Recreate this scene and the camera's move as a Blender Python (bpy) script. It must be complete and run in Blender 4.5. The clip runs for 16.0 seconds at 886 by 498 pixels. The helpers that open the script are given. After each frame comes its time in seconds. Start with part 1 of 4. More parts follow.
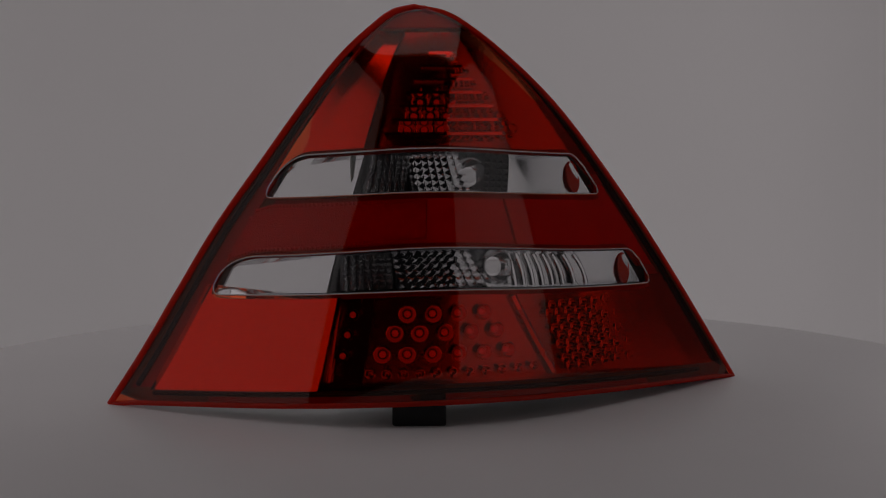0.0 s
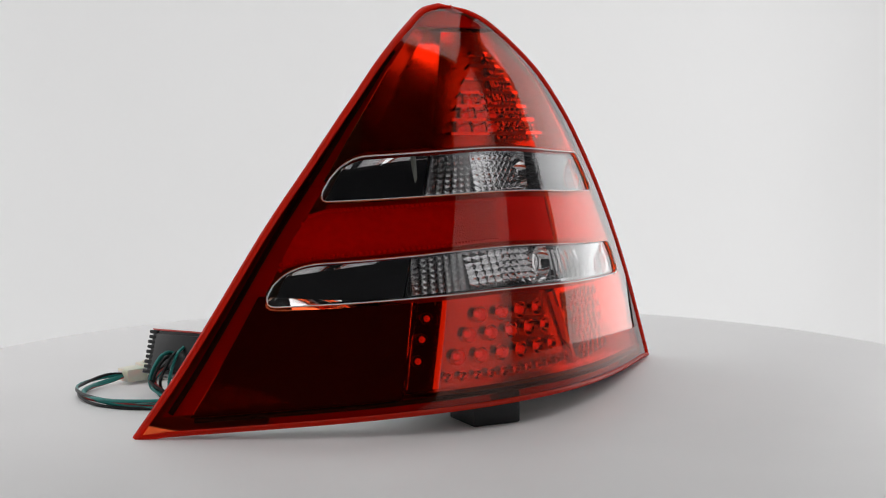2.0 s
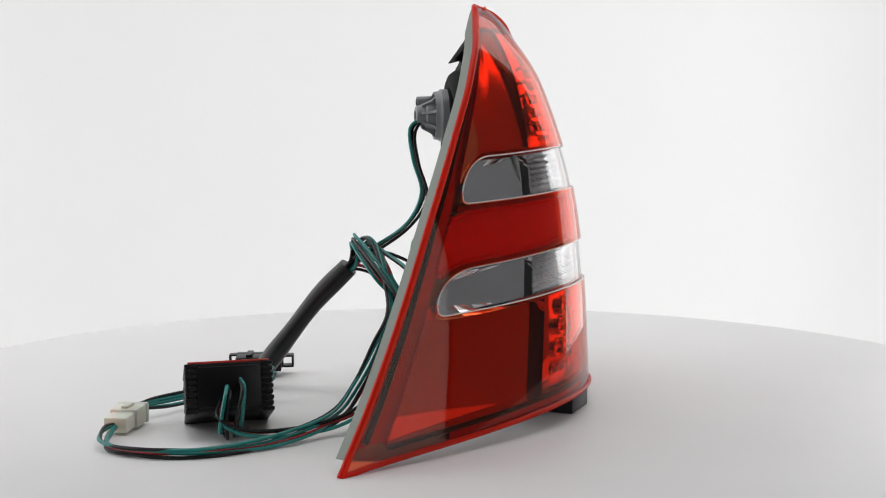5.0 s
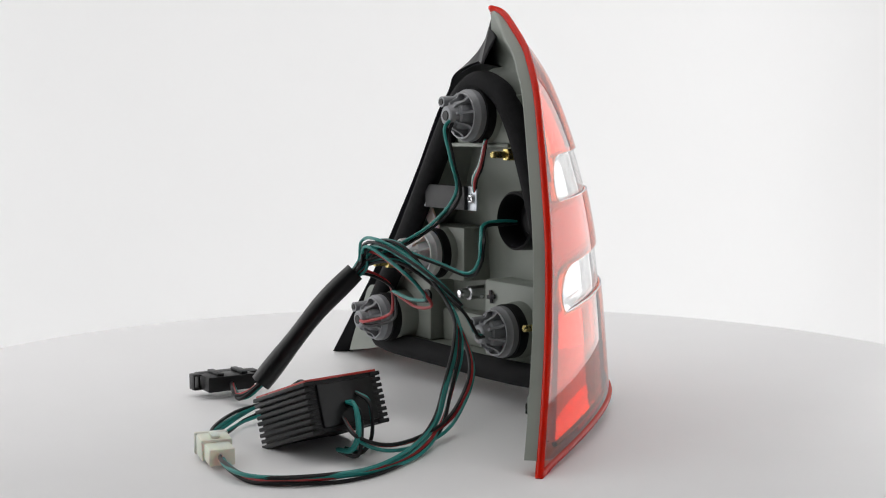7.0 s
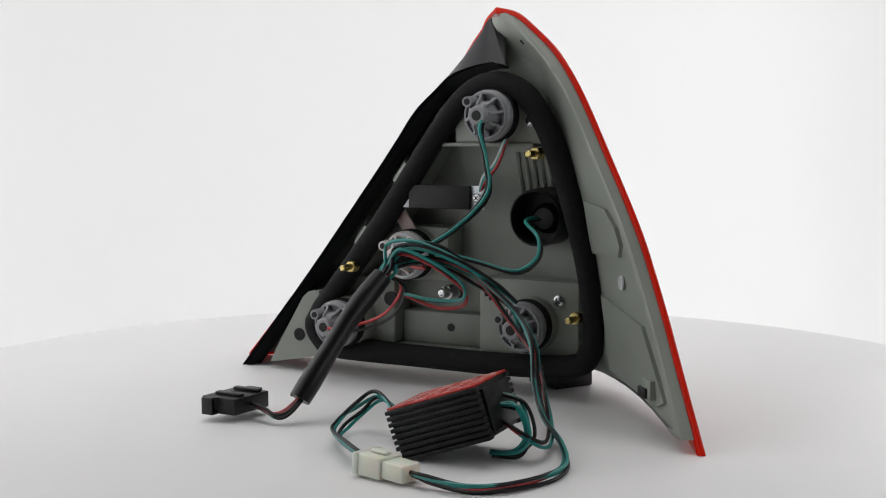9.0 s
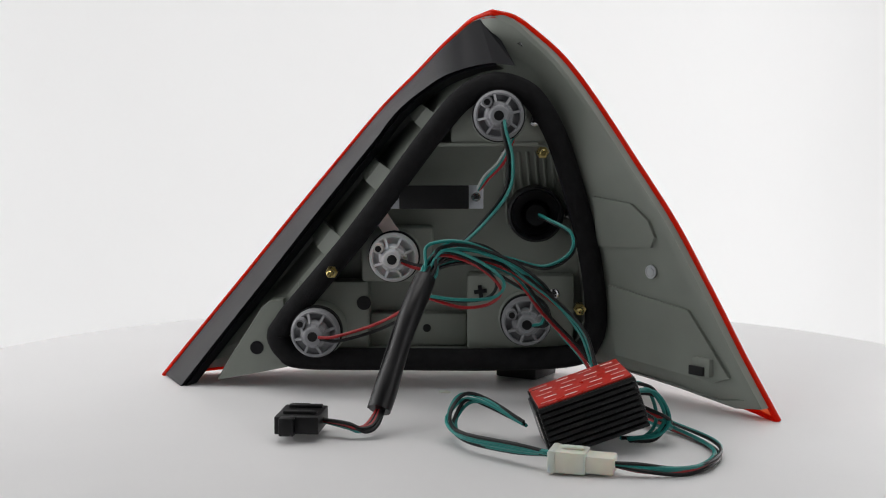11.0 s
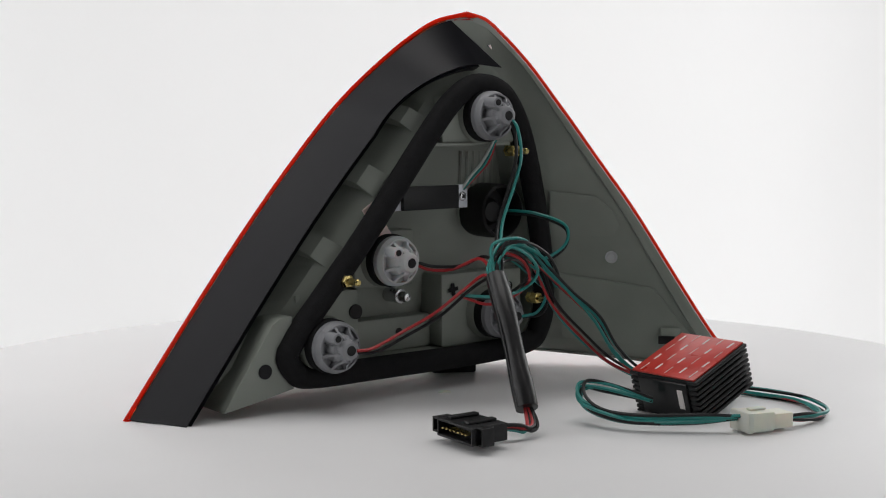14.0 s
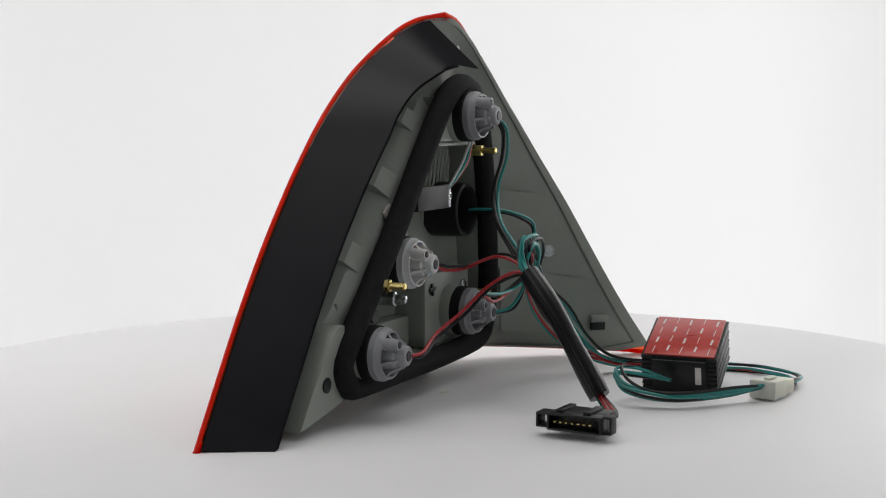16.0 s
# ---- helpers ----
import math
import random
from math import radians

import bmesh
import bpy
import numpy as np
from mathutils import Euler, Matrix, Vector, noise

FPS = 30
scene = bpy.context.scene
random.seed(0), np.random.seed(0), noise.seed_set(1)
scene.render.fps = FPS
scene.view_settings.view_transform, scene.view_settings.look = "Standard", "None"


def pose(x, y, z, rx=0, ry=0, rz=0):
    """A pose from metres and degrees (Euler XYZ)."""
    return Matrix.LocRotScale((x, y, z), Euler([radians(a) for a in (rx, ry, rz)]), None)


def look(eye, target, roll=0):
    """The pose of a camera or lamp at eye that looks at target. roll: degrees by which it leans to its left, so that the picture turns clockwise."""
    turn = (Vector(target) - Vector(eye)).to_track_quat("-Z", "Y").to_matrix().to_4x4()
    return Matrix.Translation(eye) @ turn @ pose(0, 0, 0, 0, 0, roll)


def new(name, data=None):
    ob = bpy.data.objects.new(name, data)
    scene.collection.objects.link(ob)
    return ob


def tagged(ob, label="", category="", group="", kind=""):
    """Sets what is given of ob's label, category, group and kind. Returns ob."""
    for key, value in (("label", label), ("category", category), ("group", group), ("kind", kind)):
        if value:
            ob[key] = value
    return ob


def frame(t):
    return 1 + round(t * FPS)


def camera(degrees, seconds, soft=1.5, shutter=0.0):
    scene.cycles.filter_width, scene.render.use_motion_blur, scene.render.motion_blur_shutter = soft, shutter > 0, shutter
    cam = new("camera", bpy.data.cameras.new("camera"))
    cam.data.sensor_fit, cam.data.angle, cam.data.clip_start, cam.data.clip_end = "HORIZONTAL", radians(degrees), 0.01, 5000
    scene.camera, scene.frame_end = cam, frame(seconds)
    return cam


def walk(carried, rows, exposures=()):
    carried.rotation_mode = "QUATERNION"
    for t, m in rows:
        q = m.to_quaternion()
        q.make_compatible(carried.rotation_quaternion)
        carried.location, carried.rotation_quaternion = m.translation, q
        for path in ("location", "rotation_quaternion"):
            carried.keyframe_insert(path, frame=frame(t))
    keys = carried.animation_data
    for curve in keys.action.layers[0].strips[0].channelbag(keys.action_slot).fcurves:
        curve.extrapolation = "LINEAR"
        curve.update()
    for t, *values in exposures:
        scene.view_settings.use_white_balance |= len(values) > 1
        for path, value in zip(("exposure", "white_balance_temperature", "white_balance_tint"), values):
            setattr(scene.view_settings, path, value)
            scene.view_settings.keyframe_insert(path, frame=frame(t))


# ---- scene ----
# Everything stands on a turntable that turns about the world's z axis; the camera stands still.
SECONDS = 16.0
G = 1.2                                   # metres per plan unit
cam = camera(37.1, SECONDS, soft=1.1)
EYE = (0.0, -0.75 * G, 0.1567 * G)
ROWS = [(t, pose(*EYE, 90 - 5.6, 0.17, 0.08)) for t in (0.0, SECONDS)]
EXPOSURES = [(0.0, -2.25, 6750, 20), (0.5, -1.62, 6680, 17), (1.0, -1.1, 6620, 14), (1.5, -0.64, 6560, 11), (2.0, -0.25, 6500, 10), (2.5, -0.03, 6500, 10), (3.0, 0.0, 6500, 10), (16.0, 0.0, 6500, 10)]
walk(cam, ROWS, EXPOSURES)


def turn_angle(t):
    """Degrees by which the turntable has turned."""
    u = t / SECONDS
    return 214.33 * u + 5.4 * u * (1 - u) - 1.6 * u * (1 - u) * (0.5 - u) - 19.0 * (u * (1 - u)) ** 2


# ---- light ----
world = bpy.data.worlds.new("studio")
scene.world = world
world.use_nodes = True
world.node_tree.nodes["Background"].inputs[0].default_value = (0.9, 0.95, 1.0, 1)
world.node_tree.nodes["Background"].inputs[1].default_value = 0.02


def area_lamp(name, eye, target, sx, sy, watts, colour=(1, 1, 1)):
    data = bpy.data.lights.new(name, "AREA")
    data.shape, data.size, data.size_y, data.energy, data.color = "RECTANGLE", sx, sy, watts, colour
    ob = new(name, data)
    ob.matrix_world = look(eye, target)
    return ob


area_lamp("overhead_softbox", (0, 0.12, 1.5), (0, 0.1, 0), 1.3, 1.1, 9.9, (1.0, 0.985, 0.97))


# ---- materials ----
def material(name, colour, rough=0.5, metal=0.0, spec=0.5, grain=0.0, scale=60.0, bump=0.0, bump_scale=400.0, coat=0.0, emit=None, strength=0.0, trans=0.0, sss=0.0):
    m = bpy.data.materials.new(name)
    m.use_nodes = True
    nt = m.node_tree
    b = nt.nodes["Principled BSDF"]
    b.inputs["Base Color"].default_value = (*colour, 1)
    b.inputs["Roughness"].default_value = rough
    b.inputs["Metallic"].default_value = metal
    b.inputs["Specular IOR Level"].default_value = spec
    b.inputs["Coat Weight"].default_value = coat
    b.inputs["Transmission Weight"].default_value = trans
    b.inputs["Subsurface Weight"].default_value = sss
    if emit:
        b.inputs["Emission Color"].default_value = (*emit, 1)
        b.inputs["Emission Strength"].default_value = strength
    co = nt.nodes.new("ShaderNodeTexCoord")
    if grain:
        n1 = nt.nodes.new("ShaderNodeTexNoise")
        n1.inputs["Scale"].default_value, n1.inputs["Detail"].default_value = scale, 6
        ramp = nt.nodes.new("ShaderNodeMapRange")
        ramp.inputs["To Min"].default_value, ramp.inputs["To Max"].default_value = 1 - grain, 1 + grain
        ramp.inputs["From Min"].default_value, ramp.inputs["From Max"].default_value = 0.3, 0.7
        mul = nt.nodes.new("ShaderNodeVectorMath")
        mul.operation = "SCALE"
        mul.inputs[0].default_value = colour
        nt.links.new(co.outputs["Object"], n1.inputs["Vector"])
        nt.links.new(n1.outputs["Fac"], ramp.inputs["Value"])
        nt.links.new(ramp.outputs[0], mul.inputs["Scale"])
        nt.links.new(mul.outputs[0], b.inputs["Base Color"])
        rr = nt.nodes.new("ShaderNodeMapRange")
        rr.inputs["To Min"].default_value, rr.inputs["To Max"].default_value = max(rough - 0.08, 0.02), rough + 0.08
        nt.links.new(n1.outputs["Fac"], rr.inputs["Value"])
        nt.links.new(rr.outputs[0], b.inputs["Roughness"])
    if bump:
        n2 = nt.nodes.new("ShaderNodeTexNoise")
        n2.inputs["Scale"].default_value, n2.inputs["Detail"].default_value = bump_scale, 3
        bp = nt.nodes.new("ShaderNodeBump")
        bp.inputs["Strength"].default_value, bp.inputs["Distance"].default_value = bump, 0.001
        nt.links.new(co.outputs["Object"], n2.inputs["Vector"])
        nt.links.new(n2.outputs["Fac"], bp.inputs["Height"])
        nt.links.new(bp.outputs[0], b.inputs["Normal"])
    return m


def lens_material(name, tint, ior=1.49, rough=0.02):
    """Thin moulded acrylic: tinted see-through body with a glossy skin."""
    m = bpy.data.materials.new(name)
    m.use_nodes = True
    nt = m.node_tree
    nt.nodes.remove(nt.nodes["Principled BSDF"])
    out = nt.nodes["Material Output"]
    tr = nt.nodes.new("ShaderNodeBsdfTransparent")
    tr.inputs[0].default_value = (*tint, 1)
    gl = nt.nodes.new("ShaderNodeBsdfGlossy")
    gl.inputs["Roughness"].default_value = rough
    lw = nt.nodes.new("ShaderNodeLayerWeight")
    lw.inputs["Blend"].default_value = 0.5
    pw = nt.nodes.new("ShaderNodeMath")
    pw.operation = "POWER"
    pw.inputs[1].default_value = 5.0
    fr = nt.nodes.new("ShaderNodeMapRange")
    fr.inputs["To Min"].default_value = ((ior - 1) / (ior + 1)) ** 2
    mix = nt.nodes.new("ShaderNodeMixShader")
    nt.links.new(lw.outputs["Facing"], pw.inputs[0])
    nt.links.new(pw.outputs[0], fr.inputs["Value"])
    nt.links.new(fr.outputs[0], mix.inputs[0])
    nt.links.new(tr.outputs[0], mix.inputs[1])
    nt.links.new(gl.outputs[0], mix.inputs[2])
    nt.links.new(mix.outputs[0], out.inputs[0])
    return m


WHITE_TOP = material("white_acrylic_top", (0.74, 0.735, 0.74), 0.45, grain=0.02, scale=9, bump=0.02, bump_scale=250)
# emission stands in for part of the light falling on backdrop and floor
GLOWING_WHITE = material("white_with_added_glow", (0.75, 0.75, 0.75), 0.9, emit=(1.0, 0.995, 1.0), strength=0.174)
PANEL = material("light_panel", (0.8, 0.8, 0.8), 0.9, emit=(1.0, 1.0, 1.0), strength=0.4)
WEST_PANEL = material("bright_light_panel", (0.8, 0.8, 0.8), 0.9, emit=(1.0, 1.0, 1.0), strength=0.55)
SOFTBOX = material("softbox_cloth", (0.8, 0.8, 0.8), 0.9, emit=(1.0, 1.0, 1.0), strength=1.5)
BRIGHT_SOFTBOX = material("bright_softbox_cloth", (0.8, 0.8, 0.8), 0.9, emit=(1.0, 1.0, 1.0), strength=1.65)
GREY_CLOTH = material("grey_cloth", (0.16, 0.16, 0.165), 0.9, grain=0.1, scale=5)
DARK_ROOM = material("dark_room_cloth", (0.012, 0.012, 0.013), 0.9, grain=0.2, scale=5)
RED_LENS = lens_material("red_acrylic", (0.985, 0.37, 0.20))
CLEAR_LENS = lens_material("clear_acrylic", (0.95, 0.95, 0.95))
CLEAR_EDGE = material("clear_acrylic_edge", (0.86, 0.86, 0.87), 0.1, coat=0.4, sss=0.2)
CHROME = material("aluminised_reflector", (0.86, 0.86, 0.87), 0.035, 1.0, bump=0.01, bump_scale=60)
CHROME_SATIN = material("satin_reflector", (0.8, 0.8, 0.81), 0.2, 1.0, grain=0.03, scale=40)
CHROME_SOFT = material("moulded_reflector", (0.55, 0.55, 0.56), 0.22, 1.0, grain=0.05, scale=80, bump=0.15, bump_scale=300)


def rim_material(name, colour):
    """Solid red acrylic edge: part of the light goes through it."""
    m = material(name, colour, 0.2, grain=0.08, scale=50)
    nt = m.node_tree
    out, b = nt.nodes["Material Output"], nt.nodes["Principled BSDF"]
    tl = nt.nodes.new("ShaderNodeBsdfTranslucent")
    tl.inputs[0].default_value = (1.0, 0.11, 0.03, 1)
    mix = nt.nodes.new("ShaderNodeMixShader")
    mix.inputs[0].default_value = 0.6
    nt.links.new(b.outputs[0], mix.inputs[1])
    nt.links.new(tl.outputs[0], mix.inputs[2])
    nt.links.new(mix.outputs[0], out.inputs[0])
    return m


RED_RIM = rim_material("red_rim_plastic", (0.62, 0.02, 0.009))
REFLEX = material("red_reflex_plastic", (0.62, 0.022, 0.012), 0.45, spec=0.3, grain=0.12, scale=300, bump=0.5, bump_scale=900)
BLACK = material("black_moulded_plastic", (0.009, 0.009, 0.010), 0.42, spec=0.3, grain=0.25, scale=70, bump=0.12, bump_scale=900)
FLANGE = material("satin_black_plastic", (0.010, 0.010, 0.0125), 0.38, spec=0.18, grain=0.1, scale=30, bump=0.06, bump_scale=1500)
FOAM = material("black_foam_seal", (0.011, 0.011, 0.012), 0.85, spec=0.2, grain=0.25, scale=200, bump=0.4, bump_scale=900)
HOUSING = material("grey_green_plastic", (0.24, 0.26, 0.23), 0.42, grain=0.07, scale=25, bump=0.05, bump_scale=700)
SOCKET = material("grey_socket_plastic", (0.25, 0.255, 0.27), 0.45, grain=0.08, scale=90)
SOCKET_PALE = material("pale_socket_plastic", (0.55, 0.55, 0.56), 0.45, grain=0.05, scale=90, sss=0.1)
BRASS = material("yellow_zinc", (0.62, 0.5, 0.2), 0.28, 1.0, grain=0.15, scale=200)
STEEL = material("bright_steel", (0.62, 0.63, 0.65), 0.25, 1.0, grain=0.1, scale=150)
BAND_RED = material("bright_red_plastic", (0.78, 0.035, 0.012), 0.22, grain=0.06, scale=60)
DARK_RED = material("dark_red_plastic", (0.38, 0.014, 0.008), 0.35, grain=0.08, scale=60)
GALV = material("zinc_plate", (0.62, 0.65, 0.7), 0.45, 0.6, grain=0.08, scale=120)
RED_PAD = material("red_adhesive_film", (0.5, 0.03, 0.02), 0.3, coat=0.2, grain=0.1, scale=120, bump=0.25, bump_scale=120)
PRINT = material("white_print", (0.75, 0.7, 0.68), 0.5)
NYLON = material("milky_nylon", (0.74, 0.71, 0.61), 0.4, grain=0.05, scale=90, sss=0.25)
WIRE_TEAL = material("teal_wire_skin", (0.016, 0.23, 0.21), 0.38, grain=0.1, scale=80)
WIRE_BLACK = material("black_wire_skin", (0.008, 0.008, 0.009), 0.4, spec=0.3)
WIRE_RED = material("red_wire_skin", (0.36, 0.014, 0.018), 0.38)
WIRE_WHITE = material("pale_wire_skin", (0.5, 0.55, 0.54), 0.4)
SLEEVE = material("shiny_black_sleeve", (0.006, 0.006, 0.007), 0.33, spec=0.4, coat=0.0, bump=0.2, bump_scale=120)
# pale pink that imitates light coming through a gap in the housing
PINK_GAP_LIGHT = material("pale_pink_gap_light", (0.82, 0.6, 0.57), 0.4, grain=0.05, scale=90, sss=0.2)
LED_BEAD = material("led_bead", (0.8, 0.1, 0.08), 0.15, emit=(1.0, 0.12, 0.08), strength=0.25)

# ---- mesh helpers (plan units, scaled by G when a mesh is made) ----
def thing(name, label, category, group="", kind=""):
    return tagged(new(name), label, category, group, kind)


def mesh_part(name, verts, faces, mat, parent=None, label="", smooth=True, sharp=40):
    me = bpy.data.meshes.new(name)
    me.from_pydata([(x * G, y * G, z * G) for x, y, z in verts], [], faces)
    me.materials.append(mat)
    me.update()
    if smooth:
        me.polygons.foreach_set("use_smooth", [True] * len(me.polygons))
        me.set_sharp_from_angle(angle=radians(sharp))
    ob = new(name, me)
    if parent:
        ob.parent = parent
    if label:
        tagged(ob, label)
    return ob


def part(name, bm, mat, parent=None, label="", sharp=35):
    """Links a bmesh, in plan units, as one mesh object under a thing or a part."""
    me = bpy.data.meshes.new(name)
    for v in bm.verts:
        v.co *= G
    bmesh.ops.recalc_face_normals(bm, faces=bm.faces)
    bm.to_mesh(me)
    bm.free()
    me.materials.append(mat)
    me.polygons.foreach_set("use_smooth", [True] * len(me.polygons))
    me.set_sharp_from_angle(angle=radians(sharp))
    ob = new(name, me)
    if parent:
        ob.parent = parent
    if label:
        tagged(ob, label)
    return ob


def box(bm, m, sx, sy, sz, bevel=0.0):
    """A bevelled box of full sizes sx, sy, sz at the pose m."""
    got = bmesh.ops.create_cube(bm, size=1.0, matrix=m @ Matrix.Diagonal((sx, sy, sz, 1)))
    if bevel:
        edges = list({e for v in got["verts"] for e in v.link_edges})
        bmesh.ops.bevel(bm, geom=edges, offset=bevel, segments=2, affect="EDGES", profile=0.5)


def cyl(bm, m, r1, r2, depth, n=24):
    """A capped cone or cylinder along the pose's z, its foot at the origin."""
    bmesh.ops.create_cone(bm, cap_ends=True, cap_tris=False, segments=n, radius1=r1, radius2=r2, depth=depth, matrix=m @ Matrix.Translation((0, 0, depth / 2)))


def lathe(bm, m, profile, n=28):
    """Turns a profile of (radius, height) about the pose's z."""
    rings = []
    for r, h in profile:
        rings.append([bm.verts.new(m @ Vector((r * math.cos(2 * math.pi * k / n), r * math.sin(2 * math.pi * k / n), h))) for k in range(n)])
    for a, b in zip(rings, rings[1:]):
        for k in range(n):
            bm.faces.new((a[k], a[(k + 1) % n], b[(k + 1) % n], b[k]))
    bm.faces.new(rings[0][::-1])
    bm.faces.new(rings[-1])


def smooth_path(points, per=8):
    """Catmull-Rom through the points."""
    p = [Vector(q) for q in points]
    p = [p[0] * 2 - p[1]] + p + [p[-1] * 2 - p[-2]]
    out = []
    for a, b, c, d in zip(p, p[1:], p[2:], p[3:]):
        for k in range(per):
            s = k / per
            out.append(0.5 * (2 * b + (c - a) * s + (2 * a - 5 * b + 4 * c - d) * s * s + (3 * b - a - 3 * c + d) * s ** 3))
    return out + [p[-2]]


def tube_mesh(path, radius, n=8, closed=False, flat=1.0):
    """Verts and faces of a tube; radius may be a function of 0..1."""
    path = [Vector(q) for q in path]
    verts, faces, count = [], [], len(path)
    side = Vector((0.13, 0.31, 0.94))
    for i, q in enumerate(path):
        a, b = (path[i - 1], path[(i + 1) % count]) if closed else (path[max(i - 1, 0)], path[min(i + 1, count - 1)])
        way = (b - a).normalized()
        side = (side - way * side.dot(way)).normalized()
        up = way.cross(side)
        r = radius(i / (count - 1)) if callable(radius) else radius
        for k in range(n):
            t = 2 * math.pi * k / n
            verts.append(q + side * (r * math.cos(t)) + up * (r * flat * math.sin(t)))
    last = count if closed else count - 1
    for i in range(last):
        for k in range(n):
            j = (i + 1) % count
            faces.append((i * n + k, i * n + (k + 1) % n, j * n + (k + 1) % n, j * n + k))
    if not closed:
        faces += [tuple(range(n))[::-1], tuple((count - 1) * n + k for k in range(n))]
    return verts, faces


def tube(name, path, radius, mat, parent, label="", n=8, closed=False, flat=1.0):
    v, f = tube_mesh(path, radius, n, closed, flat)
    return mesh_part(name, v, f, mat, parent, label)


# ---- the lens's form: two rims and a rounded nose between them ----
TOP = 0.2177
RIM_Z = np.array([0, 0.03, 0.065, 0.10, 0.135, 0.165, 0.19, 0.207, 0.2145, TOP])
LEFT_RIM = np.array([(-0.1866, -0.0282), (-0.1662, -0.0335), (-0.1444, -0.0382), (-0.1224, -0.041), (-0.097, -0.042), (-0.075, -0.0423), (-0.0552, -0.0399), (-0.0375, -0.0335), (-0.0275, -0.0292), (-0.0163, -0.0244)])
RIGHT_RIM = np.array([(0.1761, 0.0479), (0.1567, 0.0324), (0.1337, 0.0146), (0.1098, -0.0012), (0.084, -0.0155), (0.0596, -0.0257), (0.0337, -0.0325), (0.0123, -0.0325), (-0.001, -0.0292), (-0.0163, -0.0244)])
NOSE_Z = np.array([0, 0.5, 0.8, 1.0]) * TOP
NOSE = np.array([(0.0011, -0.1352), (-0.0021, -0.1066), (-0.0057, -0.0714), (-0.0063, -0.0284)])
NOSE_WEIGHT = math.exp(0.6708)


def spline(zs, values, z):
    slope = np.diff(values) / np.diff(zs)
    a, b = slope[:-1], slope[1:]
    m = np.r_[slope[0], np.where(a * b > 0, 2 * a * b / (a + b + 1e-12 * np.sign(a + b + 1e-30)), 0), slope[-1]]
    i = np.clip(np.searchsorted(zs, z) - 1, 0, len(zs) - 2)
    h = zs[i + 1] - zs[i]
    s = (z - zs[i]) / h
    return (2 * s**3 - 3 * s**2 + 1) * values[i] + (s**3 - 2 * s**2 + s) * h * m[i] + (3 * s**2 - 2 * s**3) * values[i + 1] + (s**3 - s**2) * h * m[i + 1]


def skin(u, z):
    """Points of the lens's outer skin, u from the left rim to the right one."""
    z = np.clip(z, 0, TOP)
    out = []
    for k in (0, 1):
        l, r, c = spline(RIM_Z, LEFT_RIM[:, k], z), spline(RIM_Z, RIGHT_RIM[:, k], z), spline(NOSE_Z, NOSE[:, k], z)
        a, b, d = (1 - u) ** 2, 2 * NOSE_WEIGHT * u * (1 - u), u**2
        out.append((a * l + b * c + d * r) / (a + b + d))
    return np.stack([*out, z], -1)


def under(u, z, depth):
    """The skin moved inwards by depth."""
    e = 0.004
    du = skin(np.clip(u + e, 0, 1), z) - skin(np.clip(u - e, 0, 1), z)
    zz = np.clip(z, e, TOP - 2 * e)
    dz = skin(u, zz + e) - skin(u, zz - e)
    n = np.cross(dz, du)
    n /= np.linalg.norm(n, axis=-1, keepdims=True) + 1e-12
    return skin(u, z) + n * np.asarray(depth)[..., None]


def bottom(u):
    return 0.0125 * np.sin(np.pi * np.clip(u, 0, 1)) ** 0.6


U0, U1 = 0.034, 0.968


def window_edge(u, low, high):
    """A window's lower or upper edge; beyond its rounded ends both run along its middle line."""
    s = np.sin(np.pi * np.clip(u, 0, 1))
    lo, hi = low[0] + low[1] * s, high[0] + high[1] * s
    mid = lo * 0.62 + hi * 0.38
    low_a, high_a = np.clip((u - U0) / 0.016, 0, 1), np.clip((u - U0) / 0.045, 0, 1)
    b = np.clip((U1 - u) / 0.014, 0, 1)
    right = (1 - (1 - b) ** 3) ** (1 / 3)
    return mid + (lo - mid) * (1 - (1 - low_a) ** 2.5) ** 0.4 * right, mid + (hi - mid) * (1 - (1 - high_a) ** 2.5) ** 0.4 * right


def upper_window(u):
    return window_edge(u, (0.1150, 0.0050), (0.1375, 0.0050))


def lower_window(u):
    return window_edge(u, (0.0630, 0.0070), (0.0835, 0.0085))


def top_edge(u):
    return np.full_like(np.asarray(u, float), TOP - 0.0004)


def columns(a, b, n=90):
    """Steps in u, closer near the ends."""
    t = np.linspace(0, 1, n)
    return a + (b - a) * (t - 0.11 * np.sin(2 * np.pi * t))


